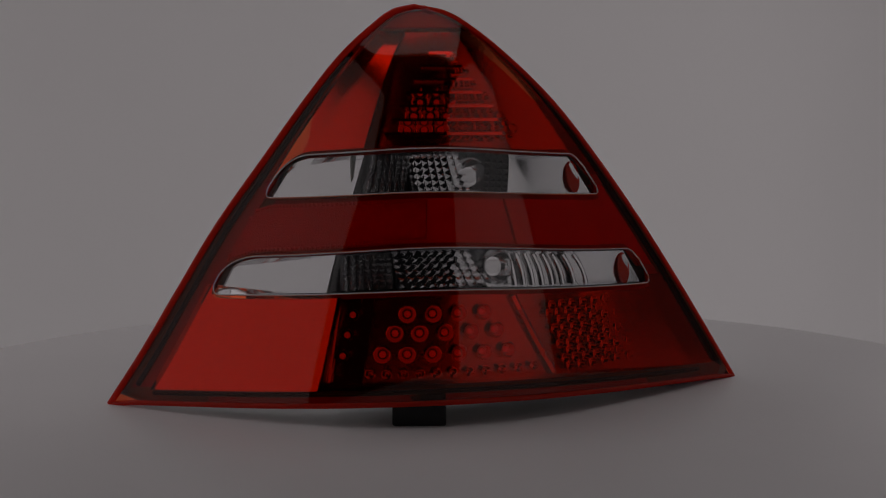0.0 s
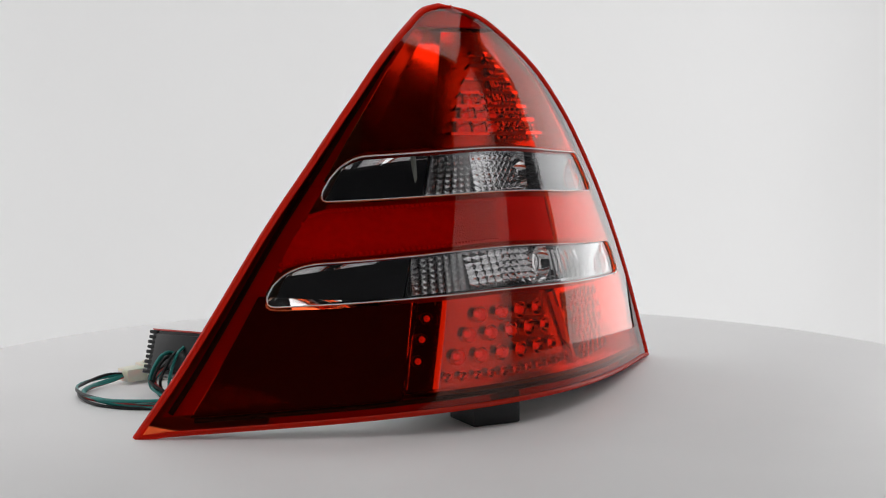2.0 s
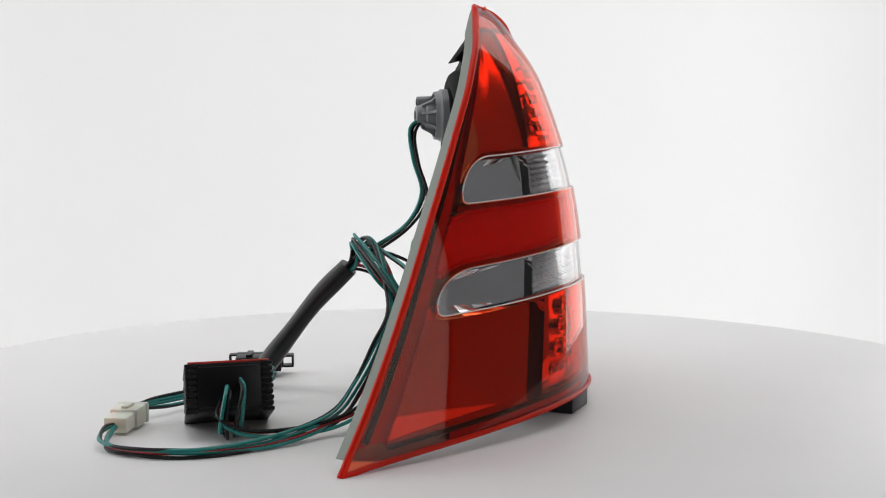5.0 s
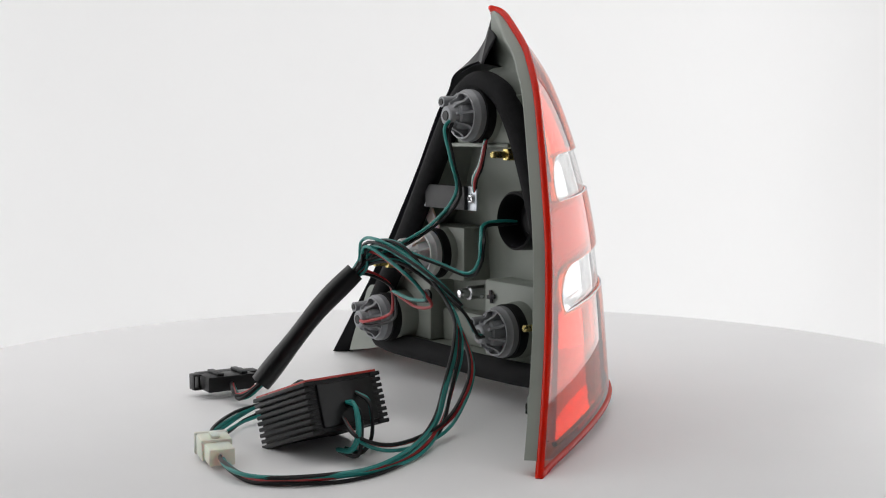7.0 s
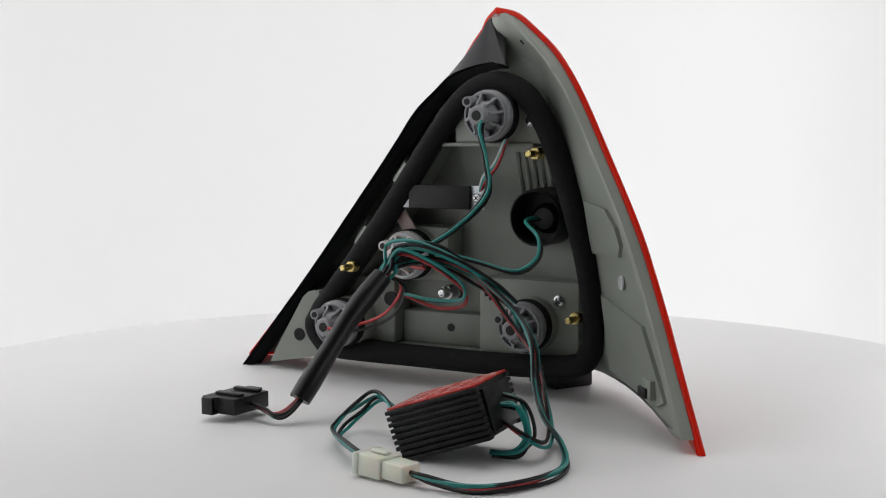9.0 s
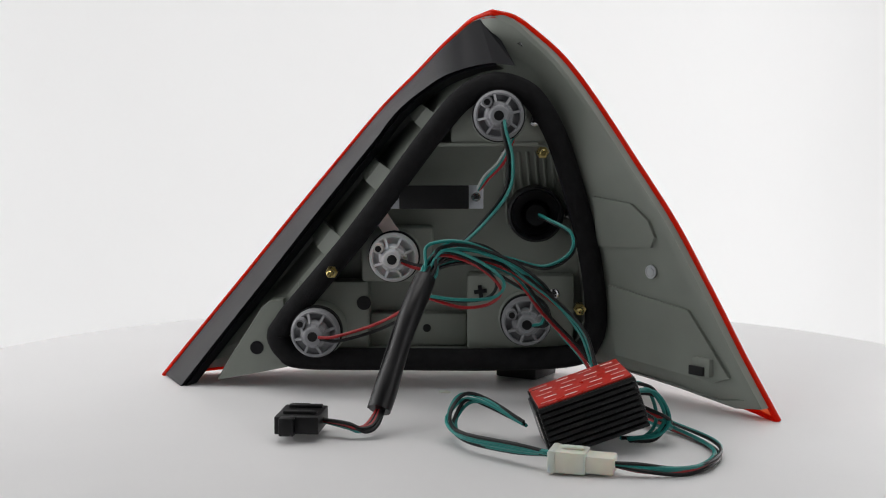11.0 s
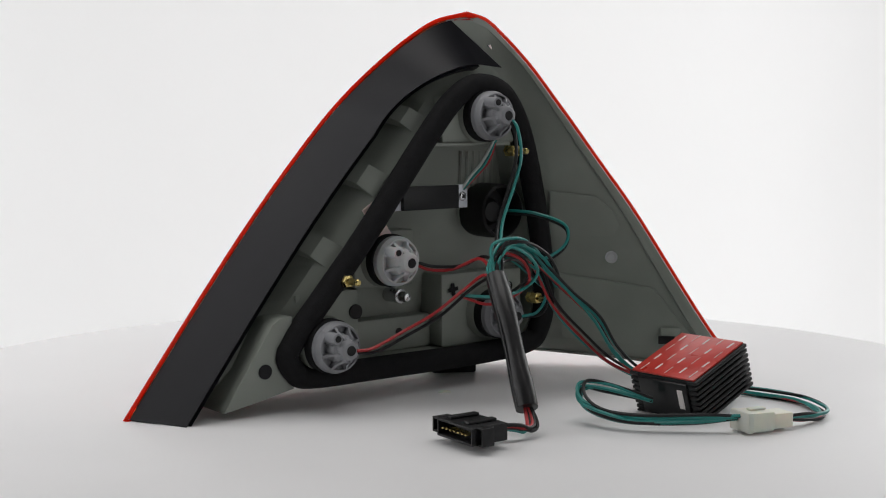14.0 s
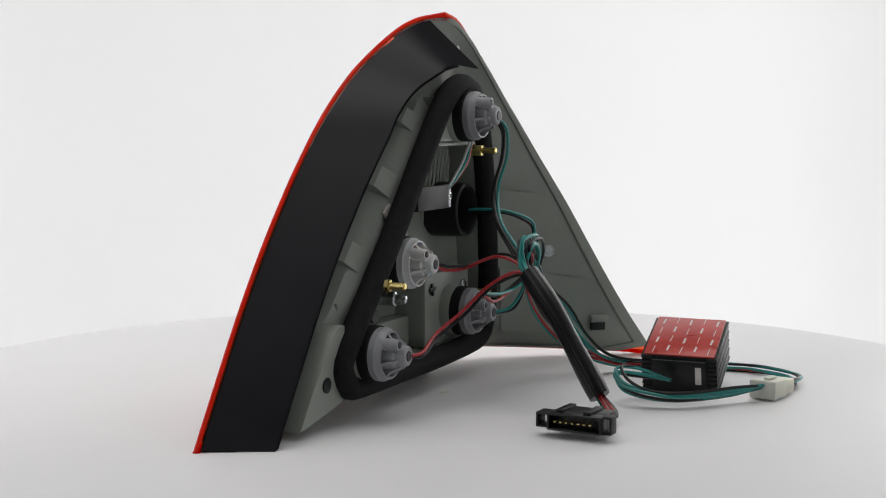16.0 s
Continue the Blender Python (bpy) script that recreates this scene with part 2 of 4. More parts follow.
def shell(name, low, high, a, b, depth, thick, mat, parent, label="", nu=90, nv=10, skirt=0.0, flat=False, crowd=1.0):
    """A piece of shell between two edges (functions of u): its outer face lies depth under the skin. With a skirt, its border is bent outwards."""
    us = columns(a, b, nu)
    lo, hi = low(us), high(us)
    t = 1 - (1 - np.linspace(0, 1, nv)) ** crowd
    z = lo[None] + (hi - lo)[None] * t[:, None]
    uu = np.broadcast_to(us, z.shape)
    deep = depth(uu, z) if callable(depth) else np.full_like(z, depth)
    layers = [under(uu, z, deep), under(uu, z, deep + thick)]
    if flat:
        w = ((us - a) / (b - a))[None, :, None]
        layers = [q[:, :1] * (1 - w) + q[:, -1:] * w for q in layers]
    verts = np.concatenate([q.reshape(-1, 3) for q in layers]).tolist()
    n, faces = nu * nv, []
    at = lambda i, j, k: k * n + i * nu + j
    for i in range(nv - 1):
        for j in range(nu - 1):
            faces.append((at(i, j, 0), at(i, j + 1, 0), at(i + 1, j + 1, 0), at(i + 1, j, 0)))
            faces.append((at(i, j, 1), at(i + 1, j, 1), at(i + 1, j + 1, 1), at(i, j + 1, 1)))
    ring = [(0, j) for j in range(nu)] + [(i, nu - 1) for i in range(1, nv)] + [(nv - 1, j) for j in range(nu - 2, -1, -1)] + [(i, 0) for i in range(nv - 2, 0, -1)]
    for (i, j), (k, l) in zip(ring, ring[1:] + ring[:1]):
        faces.append((at(k, l, 0), at(i, j, 0), at(i, j, 1), at(k, l, 1)))
    if skirt:
        base = len(verts)
        for i, j in ring:
            verts.append(under(us[j], z[i, j], skirt).tolist())
        for q in range(len(ring)):
            (i, j), (k, l) = ring[q], ring[(q + 1) % len(ring)]
            faces.append((at(i, j, 0), at(k, l, 0), base + (q + 1) % len(ring), base + q))
    return mesh_part(name, verts, faces, mat, parent, label)


def edge_line(f, a, b, depth, n=80):
    us = columns(a, b, n)
    return under(us, f(us), np.full(n, depth)).tolist()


# ---- setting ----
def studio():
    # turntable: a wide white disc with a rounded edge
    bm = bmesh.new()
    lathe(bm, Matrix(), [(0.05, -0.06), (0.344, -0.012), (0.347, -0.010), (0.3485, -0.006), (0.347, -0.002), (0.344, 0.0)], 160)
    table = tagged(part("turntable", bm, WHITE_TOP), "round white turntable with a smooth matt top", "turntable", kind="structure")
    # pale glue dot that marks the turning axis
    bm = bmesh.new()
    lathe(bm, Matrix.Translation((0.0005, 0, 0)) @ Matrix.Diagonal((1.3, 0.8, 1, 1)), [(0.0032, -0.0005), (0.0028, 0.0006), (0.0016, 0.0011), (0.0006, 0.0012)], 14)
    part("glue_dot", bm, NYLON, table, "small pale glue dot at the centre")
    # backdrop: a white sweep behind, with added glow; a light panel at either side, that on the right reaching further
    # forwards
    for name, label, pts, mat in (("backdrop", "plain white studio backdrop with added glow", [(-0.93, 0.62), (-0.9, 0.9), (-0.75, 1.2), (-0.45, 1.35), (0.45, 1.35), (0.74, 1.21)], GLOWING_WHITE),
                                  ("wall_panel_west", "white glowing light panel beside the turntable", [(-0.95, -1.17), (-0.95, -0.5), (-0.95, -0.01)], WEST_PANEL),
                                  ("wall_softbox_west", "large white softbox beside the turntable", [(-0.95, 0.0), (-0.95, 0.3), (-0.93, 0.61)], SOFTBOX),
                                  ("wall_softbox_east", "large white softbox beside the turntable", [(0.75, 1.2), (0.89, 0.9), (0.94, 0.47)], BRIGHT_SOFTBOX),
                                  ("wall_panel_east", "white glowing light panel beside the turntable", [(0.95, -0.31), (0.95, -0.8), (0.95, -1.57)], PANEL),
                                  ("wall_cloth_east", "dim grey cloth between the light panels", [(0.945, 0.46), (0.95, 0.2), (0.95, -0.3)], GREY_CLOTH)):
        path = smooth_path([(x, y, 0) for x, y in pts], 10)
        v, f = [], []
        for q in path:
            for z in (-0.8, -0.3, 0.2, 0.7, 1.2, 1.5):
                v.append((q.x, q.y, z))
        m = 6
        for i in range(len(path) - 1):
            for j in range(m - 1):
                f.append((i * m + j, i * m + j + 1, (i + 1) * m + j + 1, (i + 1) * m + j))
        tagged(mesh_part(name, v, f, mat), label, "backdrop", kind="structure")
    # the dark room behind the camera, and its floor under the turntable, with the backdrop's added glow
    v = [(-2.5, -2.6, -0.8), (2.5, -2.6, -0.8), (2.5, -2.6, 2.2), (-2.5, -2.6, 2.2), (2.5, 1.6, -0.8), (2.5, 1.6, 2.2), (-2.5, 1.6, -0.8), (-2.5, 1.6, 2.2)]
    tagged(mesh_part("wall_studio", v, [(0, 1, 2, 3), (1, 4, 5, 2), (6, 0, 3, 7), (4, 6, 7, 5)], DARK_ROOM, smooth=False), "dark cloth walls of the studio", "wall", kind="structure")
    tagged(mesh_part("ceiling", [v[3], v[2], v[5], v[7]], [(0, 1, 2, 3)], DARK_ROOM, smooth=False), "dark studio ceiling", "ceiling", kind="structure")
    tagged(mesh_part("floor", [v[0], v[1], v[4], v[6]], [(0, 1, 2, 3)], GLOWING_WHITE, smooth=False), "white studio floor with added glow, under the turntable", "floor", kind="structure")
    return table


TABLE = studio()

# ---- the lamp ----
LAMP = thing("tail_light", "red and clear car tail lamp with grey-green plastic housing", "tail lamp")
shell("lens_panel", lambda u: upper_window(u)[1], top_edge, 0.0, 1.0, 0.0, 0.0022, RED_LENS, LAMP, "red see-through upper lens", nv=30, crowd=1.8)
shell("lens_panel", lambda u: lower_window(u)[1], lambda u: upper_window(u)[0], 0.0, 1.0, 0.0, 0.0022, RED_LENS, LAMP, "red see-through lens band")
shell("lens_panel", bottom, lambda u: lower_window(u)[0], 0.0, 1.0, 0.0, 0.0022, RED_LENS, LAMP, "red see-through lower lens", nv=16)
for win in (upper_window, lower_window):
    shell("clear_window", lambda u: win(u)[0], lambda u: win(u)[1], U0, U1, 0.0016, 0.002, CLEAR_LENS, LAMP, "clear lens window")

RIM_US = np.linspace(0, 1, 60)
side_rim = [(*skin(np.array(0.0), np.array(z)),) for z in TOP * (1 - np.linspace(1, 0, 110) ** 2)] + [(*skin(np.array(1.0), np.array(z)),) for z in TOP * (1 - np.linspace(0, 1, 110) ** 2)[1:]]
foot_rim = [(*skin(np.array(u), np.array(float(bottom(u)))),) for u in RIM_US[::-1]]
rim_path = side_rim + foot_rim[1:-1]
tube("lens_rim", side_rim, lambda t: 0.0018 - 0.0006 * min(max((t - 0.45) / 0.1, 0), 1), RED_RIM, LAMP, "glossy red lens rim", n=10)
tube("lens_rim", foot_rim, 0.0014, RED_RIM, LAMP, "glossy red lens rim", n=10)


# ---- inside the lamp: reflectors, light plates, beads ----
def u_at(x, z):
    """The u at which the skin has that x at height z."""
    us = np.linspace(0, 1, 400)
    xs = skin(us, np.full(400, z))[:, 0]
    return float(np.interp(x, xs, us))


def facing(u, z, depth):
    """A pose on the skin, depth under it, its z axis outwards and its x axis along the lamp."""
    u, z = np.array(float(u)), np.array(float(z))
    o = Vector(under(u, z, depth))
    out = (Vector(under(u, z, depth - 0.004)) - o).normalized()
    along = (Vector(skin(u + 0.01, z)) - Vector(skin(u - 0.01, z))).normalized()
    along = (along - out * along.dot(out)).normalized()
    up = out.cross(along)
    return Matrix.Translation(o) @ Matrix((along, up, out)).transposed().to_4x4()


def shared(name, data, m, parent, label=""):
    """One more object on the same mesh; m in plan units."""
    ob = new(name, data)
    ob.parent = parent
    ob.matrix_local = Matrix.Translation(m.translation * G) @ m.to_3x3().to_4x4()
    if label:
        tagged(ob, label)
    return ob


def mesh_data(name, bm, mat):
    ob = part(name, bm, mat)
    data = ob.data
    bpy.data.objects.remove(ob)
    return data


hi_of = lambda f, k=0.0: (lambda u: f(u)[1] + k)
lo_of = lambda f, k=0.0: (lambda u: f(u)[0] + k)
lid = lambda u: np.full_like(u, TOP - 0.013)

panel_depth = lambda u, z: np.minimum(0.0022 + 0.05 * u, 0.0062) * np.clip((TOP - z) / 0.07, 0.4, 1)
leaning_depth = lambda u, z: np.minimum(0.0022 + 0.05 * u, 0.0062) * (0.45 + 0.6 * np.clip((z - 0.147) / 0.055, 0, 1))
plate_depth = lambda d: (lambda u, z: d * np.clip((1 - u) / 0.14, 0.25, 1) * np.clip((TOP - z) / 0.06, 0.25, 1))
window_depth = lambda u, z: plate_depth(0.011)(u, z) + 0.0095 * np.clip((u - 0.6) / 0.06, 0, 1) * np.clip((0.96 - u) / 0.2, 0, 1)
# plain mirrored panels by the left rim
shell("mirror_panel", hi_of(upper_window, 0.002), lid, 0.028, 0.212, leaning_depth, 0.0012, CHROME_SATIN, LAMP, "mirrored plain panel behind red lens", nu=24, nv=20, skirt=0.001)
shell("mirror_panel", lambda u: bottom(u) + 0.0075, lo_of(lower_window, -0.002), 0.026, 0.243, panel_depth, 0.0012, CHROME, LAMP, "mirrored plain panel behind red lens", nu=24, skirt=0.001, flat=True)
for win in (upper_window, lower_window):
    shell("mirror_panel", lo_of(win, 0.001), hi_of(win, -0.001), U0 + 0.008, 0.213, panel_depth, 0.0012, CHROME, LAMP, "mirrored plain panel behind clear window", nu=24, skirt=0.0036, flat=True)

# plates of the light arrays
shell("light_plate", hi_of(upper_window, 0.002), lid, 0.2125, 0.991, plate_depth(0.0105), 0.001, CHROME_SOFT, LAMP, "moulded reflector plate behind red lens", nv=14, skirt=0.003)
shell("light_plate", lambda u: bottom(u) + 0.009, lo_of(lower_window, -0.002), 0.252, 0.318, plate_depth(0.0092), 0.001, CHROME, LAMP, "plain mirrored plate behind the single lights", nu=12)
shell("light_plate", lambda u: bottom(u) + 0.009, lo_of(lower_window, -0.002), 0.245, 0.991, plate_depth(0.011), 0.001, CHROME_SOFT, LAMP, "moulded reflector plate behind red lens", skirt=0.004)
for win in (upper_window, lower_window):
    shell("window_reflector", lo_of(win, 0.001), hi_of(win, -0.001), 0.217, 0.957, window_depth, 0.001, CHROME_SATIN, LAMP, "mirrored trough behind clear window", skirt=0.004)

# red backing that shows as a border round the panels
shell("backing", lambda u: bottom(u) + 0.009, top_edge, 0.006, 0.030, lambda u, z: np.minimum(0.0034 + 0.05 * u, 0.0095) * np.clip((TOP - z) / 0.05, 0.3, 1), 0.001, DARK_RED, LAMP, "dark red border behind the lens's side", nu=12, nv=40)
shell("backing", lambda u: bottom(u) + 0.0012, lambda u: bottom(u) + 0.0072, 0.09, 0.90, 0.0026, 0.0006, DARK_RED, LAMP, "dark red border behind the lens's foot", nv=4)
shell("backing", lambda u: np.full_like(u, TOP - 0.010), lambda u: np.full_like(u, TOP - 0.001), 0.03, 0.97, 0.0026, 0.001, DARK_RED, LAMP, "dark red border behind the lens's tip", nu=40, nv=6)
for win in (upper_window, lower_window):
    shell("backing", lambda u: win(u)[0] - 0.0028, lambda u: win(u)[0] + 0.0004, 0.045, 0.985, plate_depth(0.0075), 0.001, DARK_RED, LAMP, "dark red border under the clear window", nv=3)
    shell("backing", lambda u: win(u)[1] - 0.0004, lambda u: win(u)[1] + 0.0028, 0.045, 0.985, plate_depth(0.0075), 0.001, DARK_RED, LAMP, "dark red border over the clear window", nv=3)
# reflex band between the windows, with a beaded border


def band_edge(u, side):
    """An edge of the reflex band, whose end at the left is rounded."""
    lo, hi = lower_window(u)[1] + 0.0025, upper_window(u)[0] - 0.0025
    mid, open_up = lo * 0.6 + hi * 0.4, (1 - (1 - np.clip((u - 0.029) / 0.03, 0, 1)) ** 2.5) ** 0.4
    return mid + ((lo, hi)[side] - mid) * open_up


band_lo, band_hi = (lambda u: band_edge(u, 0)), (lambda u: band_edge(u, 1))
shell("reflex_plate", band_lo, band_hi, 0.0292, 0.46, 0.0035, 0.002, REFLEX, LAMP, "fine-patterned red reflex plate", nu=50)
shell("reflex_plate", band_lo, band_hi, 0.463, 0.74, 0.005, 0.002, BAND_RED, LAMP, "smooth bright red reflex plate", nu=40)
shell("reflex_plate", band_lo, band_hi, 0.745, 0.988, 0.004, 0.002, BAND_RED, LAMP, "fine-patterned red reflex plate", nu=40)
bm = bmesh.new()
for edge, inset in ((band_lo, 0.0012), (band_hi, -0.0012)):
    for u in columns(0.031, 0.46, 64):
        lathe(bm, facing(u, edge(u) + inset, 0.0035), [(0.0011, 0), (0.0010, 0.0007), (0.0005, 0.0011)], 6)
tagged(part("bead_border", bm, RED_RIM, LAMP, "row of tiny red beads"), kind="stuff")

# black frame line under the lens's edge
frame_line = [tuple(under(np.array(0.0105), np.array(z), 0.0026)) for z in np.linspace(0.012, TOP - 0.024, 50)]
right_line = [tuple(under(np.array(0.992), np.array(z), 0.0022)) for z in np.linspace(TOP - 0.024, 0.012, 50)]
foot_line = [tuple(under(np.array(u), bottom(np.array(u)) + 0.0058, 0.0022)) for u in np.linspace(0.97, 0.03, 60)]
for line, size in ((frame_line, 0.0016), (right_line, 0.0006), (foot_line, 0.0014)):
    tube("inner_frame", line, size, BLACK, LAMP, "black inner frame behind the lens edge")

# clear beads along the windows' edges
for win in (upper_window, lower_window):
    a, b = edge_line(lo_of(win), U0 + 0.0005, U1 - 0.0005, 0.0004), edge_line(hi_of(win), U0 + 0.0005, U1 - 0.0005, 0.0004)
    tube("window_bead", a + b[::-1], 0.00045, CLEAR_EDGE, LAMP, "clear moulded bead round the window", n=6, closed=True)


def prisms(win, a, b, nu, nv, depth, height, slant, mat, label):
    """A field of small pyramids, each with four facets."""
    v, f = [], []
    for i in range(nu):
        for j in range(nv):
            u = [a + (b - a) * (i + d) / nu for d in (0, 1)]
            t = [(j + d) / nv for d in (0, 1)]
            def at(uu, tt, dep):
                uu = np.array(uu + slant * (0.5 - tt))
                lo, hi = win(uu)
                return tuple(under(uu, lo + 0.001 + (hi - lo - 0.002) * tt, dep))
            k = len(v)
            v += [at(u[0], t[0], depth), at(u[1], t[0], depth), at(u[1], t[1], depth), at(u[0], t[1], depth), at(u[0] * 0.4 + u[1] * 0.6, t[0] * 0.65 + t[1] * 0.35, depth - height)]
            f += [(k, k + 1, k + 4), (k + 1, k + 2, k + 4), (k + 2, k + 3, k + 4), (k + 3, k, k + 4)]
    return tagged(mesh_part("prism_field", v, f, mat, LAMP, label, smooth=False), kind="stuff")


prisms(upper_window, 0.225, 0.38, 6, 7, 0.0078, 0.0022, 0.0, CHROME_SOFT, "faceted prism reflector behind clear window")
prisms(upper_window, 0.385, 0.64, 8, 6, 0.0082, 0.0028, 0.03, CHROME, "faceted prism reflector behind clear window")
prisms(lower_window, 0.225, 0.36, 7, 7, 0.0078, 0.0022, 0.02, CHROME_SOFT, "faceted prism reflector behind clear window")
prisms(lower_window, 0.365, 0.63, 9, 6, 0.0082, 0.0028, 0.04, CHROME, "faceted prism reflector behind clear window")
prisms(upper_window, 0.715, 0.80, 4, 6, 0.009, 0.002, -0.05, FLANGE, "dark faceted prism strip")

# ribs at the right of the lower window
for k in range(9):
    u = 0.735 + 0.022 * k
    lo, hi = (float(q) for q in lower_window(np.array(u)))
    path = [tuple(under(np.array(u + 0.004 * math.sin(math.pi * s)), np.array(lo + 0.002 + (hi - lo - 0.004) * s), 0.0125)) for s in np.linspace(0, 1, 9)]
    tube("rib", path, 0.0016, CHROME, LAMP, "", n=8)

# red end caps of the windows
for z in (0.1265, 0.074):
    bm = bmesh.new()
    lathe(bm, facing(0.945, z, 0.0048) @ Matrix.Diagonal((0.55, 1, 1, 1)), [(0.0090, 0), (0.0090, 0.0008), (0.0080, 0.0012), (0.0070, 0.0006), (0.002, 0.0004)], 28)
    part("end_cap", bm, BAND_RED, LAMP, "round red cap at the window's end")
# round optics in the windows
for u, z, r in ((0.69, 0.081, 0.0095), (0.67, 0.130, 0.0095)):
    bm = bmesh.new()
    lathe(bm, facing(u, z, 0.0135), [(r, 0), (r, 0.004), (r * 0.88, 0.0046), (r * 0.8, 0.003), (r * 0.45, -0.001), (r * 0.1, -0.002)], 32)
    dish = part("bulb_dish", bm, CHROME, LAMP, "round mirrored bulb dish")
    bm = bmesh.new()
    lathe(bm, facing(u, z, 0.0145), [(0.003, 0), (0.0036, 0.003), (0.003, 0.0058), (0.0012, 0.0075)], 20)
    part("bulb", bm, CLEAR_LENS, dish, "clear glass bulb")

# mirrored shelves of the upper array
for k in range(7):
    z = 0.1505 + 0.0072 * k
    half = 0.0008
    xl, xr = -0.034 + 0.55 * (z - 0.147), 0.054 - 1.0 * (z - 0.147)
    ua, ub = u_at(xl, z), u_at(xl + (xr - xl) * 0.85, z)
    shell("shelf", lambda u, z=z: np.full_like(u, z - 0.0008), lambda u, z=z: np.full_like(u, z + 0.0008), ua, ub, 0.0032, 0.0075, CHROME, LAMP, "", nu=16, nv=3)

# light-emitting cups
bm = bmesh.new()
lathe(bm, Matrix(), [(0.0042, -0.003), (0.0046, 0.0012), (0.0042, 0.0014), (0.0034, -0.0004), (0.0022, -0.002)], 16)
CUP = mesh_data("led_cup", bm, CHROME)
bm = bmesh.new()
lathe(bm, Matrix(), [(0.0030, -0.003), (0.0031, 0.0010), (0.0028, 0.0011), (0.0025, -0.0002), (0.0013, -0.0006)], 16)
DARK_CUP = mesh_data("led_cup", bm, BLACK)
bm = bmesh.new()
lathe(bm, Matrix(), [(0.0017, -0.003), (0.0019, -0.0008), (0.0015, 0.0006), (0.0006, 0.0013)], 12)
BEAD = mesh_data("led", bm, LED_BEAD)
bm = bmesh.new()
lathe(bm, Matrix.Scale(0.62, 4), [(0.0042, -0.003), (0.0046, 0.0012), (0.0040, 0.0014), (0.0026, -0.0012), (0.0014, -0.002)], 12)
SMALL_CUP = mesh_data("facet", bm, CHROME)


def led(u, z, depth, cup=CUP, bead=True):
    m = facing(u, z, depth)
    ob = shared("led_cup" if bead else "facet", cup, m, LAMP)
    if bead:
        child = new("led", BEAD)
        child.parent = ob


for row, (z, xs) in enumerate(((0.0575, (-0.0195, -0.005, 0.0095, 0.0235)), (0.0475, (-0.0265, -0.0125, 0.002, 0.0165, 0.0305)), (0.0365, (-0.0335, -0.0195, -0.005, 0.0095, 0.0235, 0.037)))):
    for x in xs:
        led(u_at(x, z), z, 0.0095)
for z, x in ((0.0571, -0.050), (0.0465, -0.053), (0.0355, -0.0555)):
    led(u_at(x, z), z, 0.0085, DARK_CUP)
for z in (0.028, 0.0365, 0.045, 0.0535):
    for k in range(9):
        u = 0.79 + 0.0195 * k - 0.2 * (z - 0.04)
        led(u, z, 0.0090, SMALL_CUP, False)
for k in range(11):
    led(u_at(-0.04 + 0.0092 * k, 0.027), 0.0265, 0.0092, SMALL_CUP, False)
for k in range(6):
    z = 0.1545 + 0.0072 * k
    xl, xr = -0.030 + 0.55 * (z - 0.147), 0.054 - 1.0 * (z - 0.147)
    n = max(2, int((xr - xl) / 0.0098))
    for j in range(n):
        x = xl + (xr - xl) * (j + 0.5) / n
        led(u_at(x, z), z, 0.0088, CUP if j < 3 else SMALL_CUP, j < 3)
for row, z in enumerate((0.024, 0.0325, 0.041, 0.0495, 0.058)):
    for k in range(8):
        led(0.795 + 0.021 * k + 0.008 * (row % 2), z, 0.0078, SMALL_CUP, False)
for row in range(7):
    z = 0.151 + 0.0066 * row
    ua, ub = u_at(0.004, z), u_at(0.050 - 1.0 * (z - 0.147), z)
    for k in range(7 - row // 2):
        led(ua + (ub - ua) * (k + 0.5 * (row % 2)) / (7 - row // 2), z, 0.0078 * min(1, (TOP - z) / 0.06), SMALL_CUP, False)
fold = [tuple(under(np.array(0.715 + 0.05 * s), np.array(0.065 - 0.043 * s), 0.0105)) for s in np.linspace(0, 1, 10)]
tube("divider", fold, 0.0028, CHROME, LAMP, "mirrored slanting divider")
strip = [tuple(under(np.array(0.238 + 0.012 * s), np.array(0.022 + 0.044 * (1 - s)), 0.0075)) for s in np.linspace(0, 1, 10)]
tube("divider", strip, 0.0016, CHROME, LAMP, "slim mirrored divider")

# ---- housing: lofted from the lens's rim to a ring on its back ----
E1, E2 = Vector((0.862, 0.506, 0)), Vector((-0.506, 0.862, 0))


def back(s, z, d=0.0):
    """A place on the lamp's back: s along it, z up, d outwards to the rear."""
    lean = -0.0075 + (z - 0.0145) * 0.06
    return E1 * s + E2 * (d + lean) + Vector((0, 0, z))


BACK_TURN = Matrix((E1, Vector((0, 0, 1)), -E2)).transposed().to_4x4()      # x along the back, y up, z towards the lens
REAR = Matrix((-E1, Vector((0, 0, 1)), E2)).transposed().to_4x4()           # z out of the back


def rear(s, z, d=0.0):
    return Matrix.Translation(back(s, z, d)) @ REAR


RING = [(0.099, 0.032), (0.094, 0.022), (0.083, 0.0175), (0.03, 0.017), (-0.03, 0.017), (-0.073, 0.0195), (-0.084, 0.028), (-0.087, 0.047), (-0.081, 0.088), (-0.066, 0.140), (-0.053, 0.165), (-0.041, 0.1745), (-0.026, 0.1765), (-0.011, 0.169), (0.007, 0.149), (0.051, 0.091), (0.093, 0.041)]
closed = RING[-2:] + RING + RING[:2]
ring_path = [(q.x, q.y) for q in smooth_path([(s, z, 0) for s, z in closed], 8)][16:-16]
CENTRE = (0.0, 0.07)


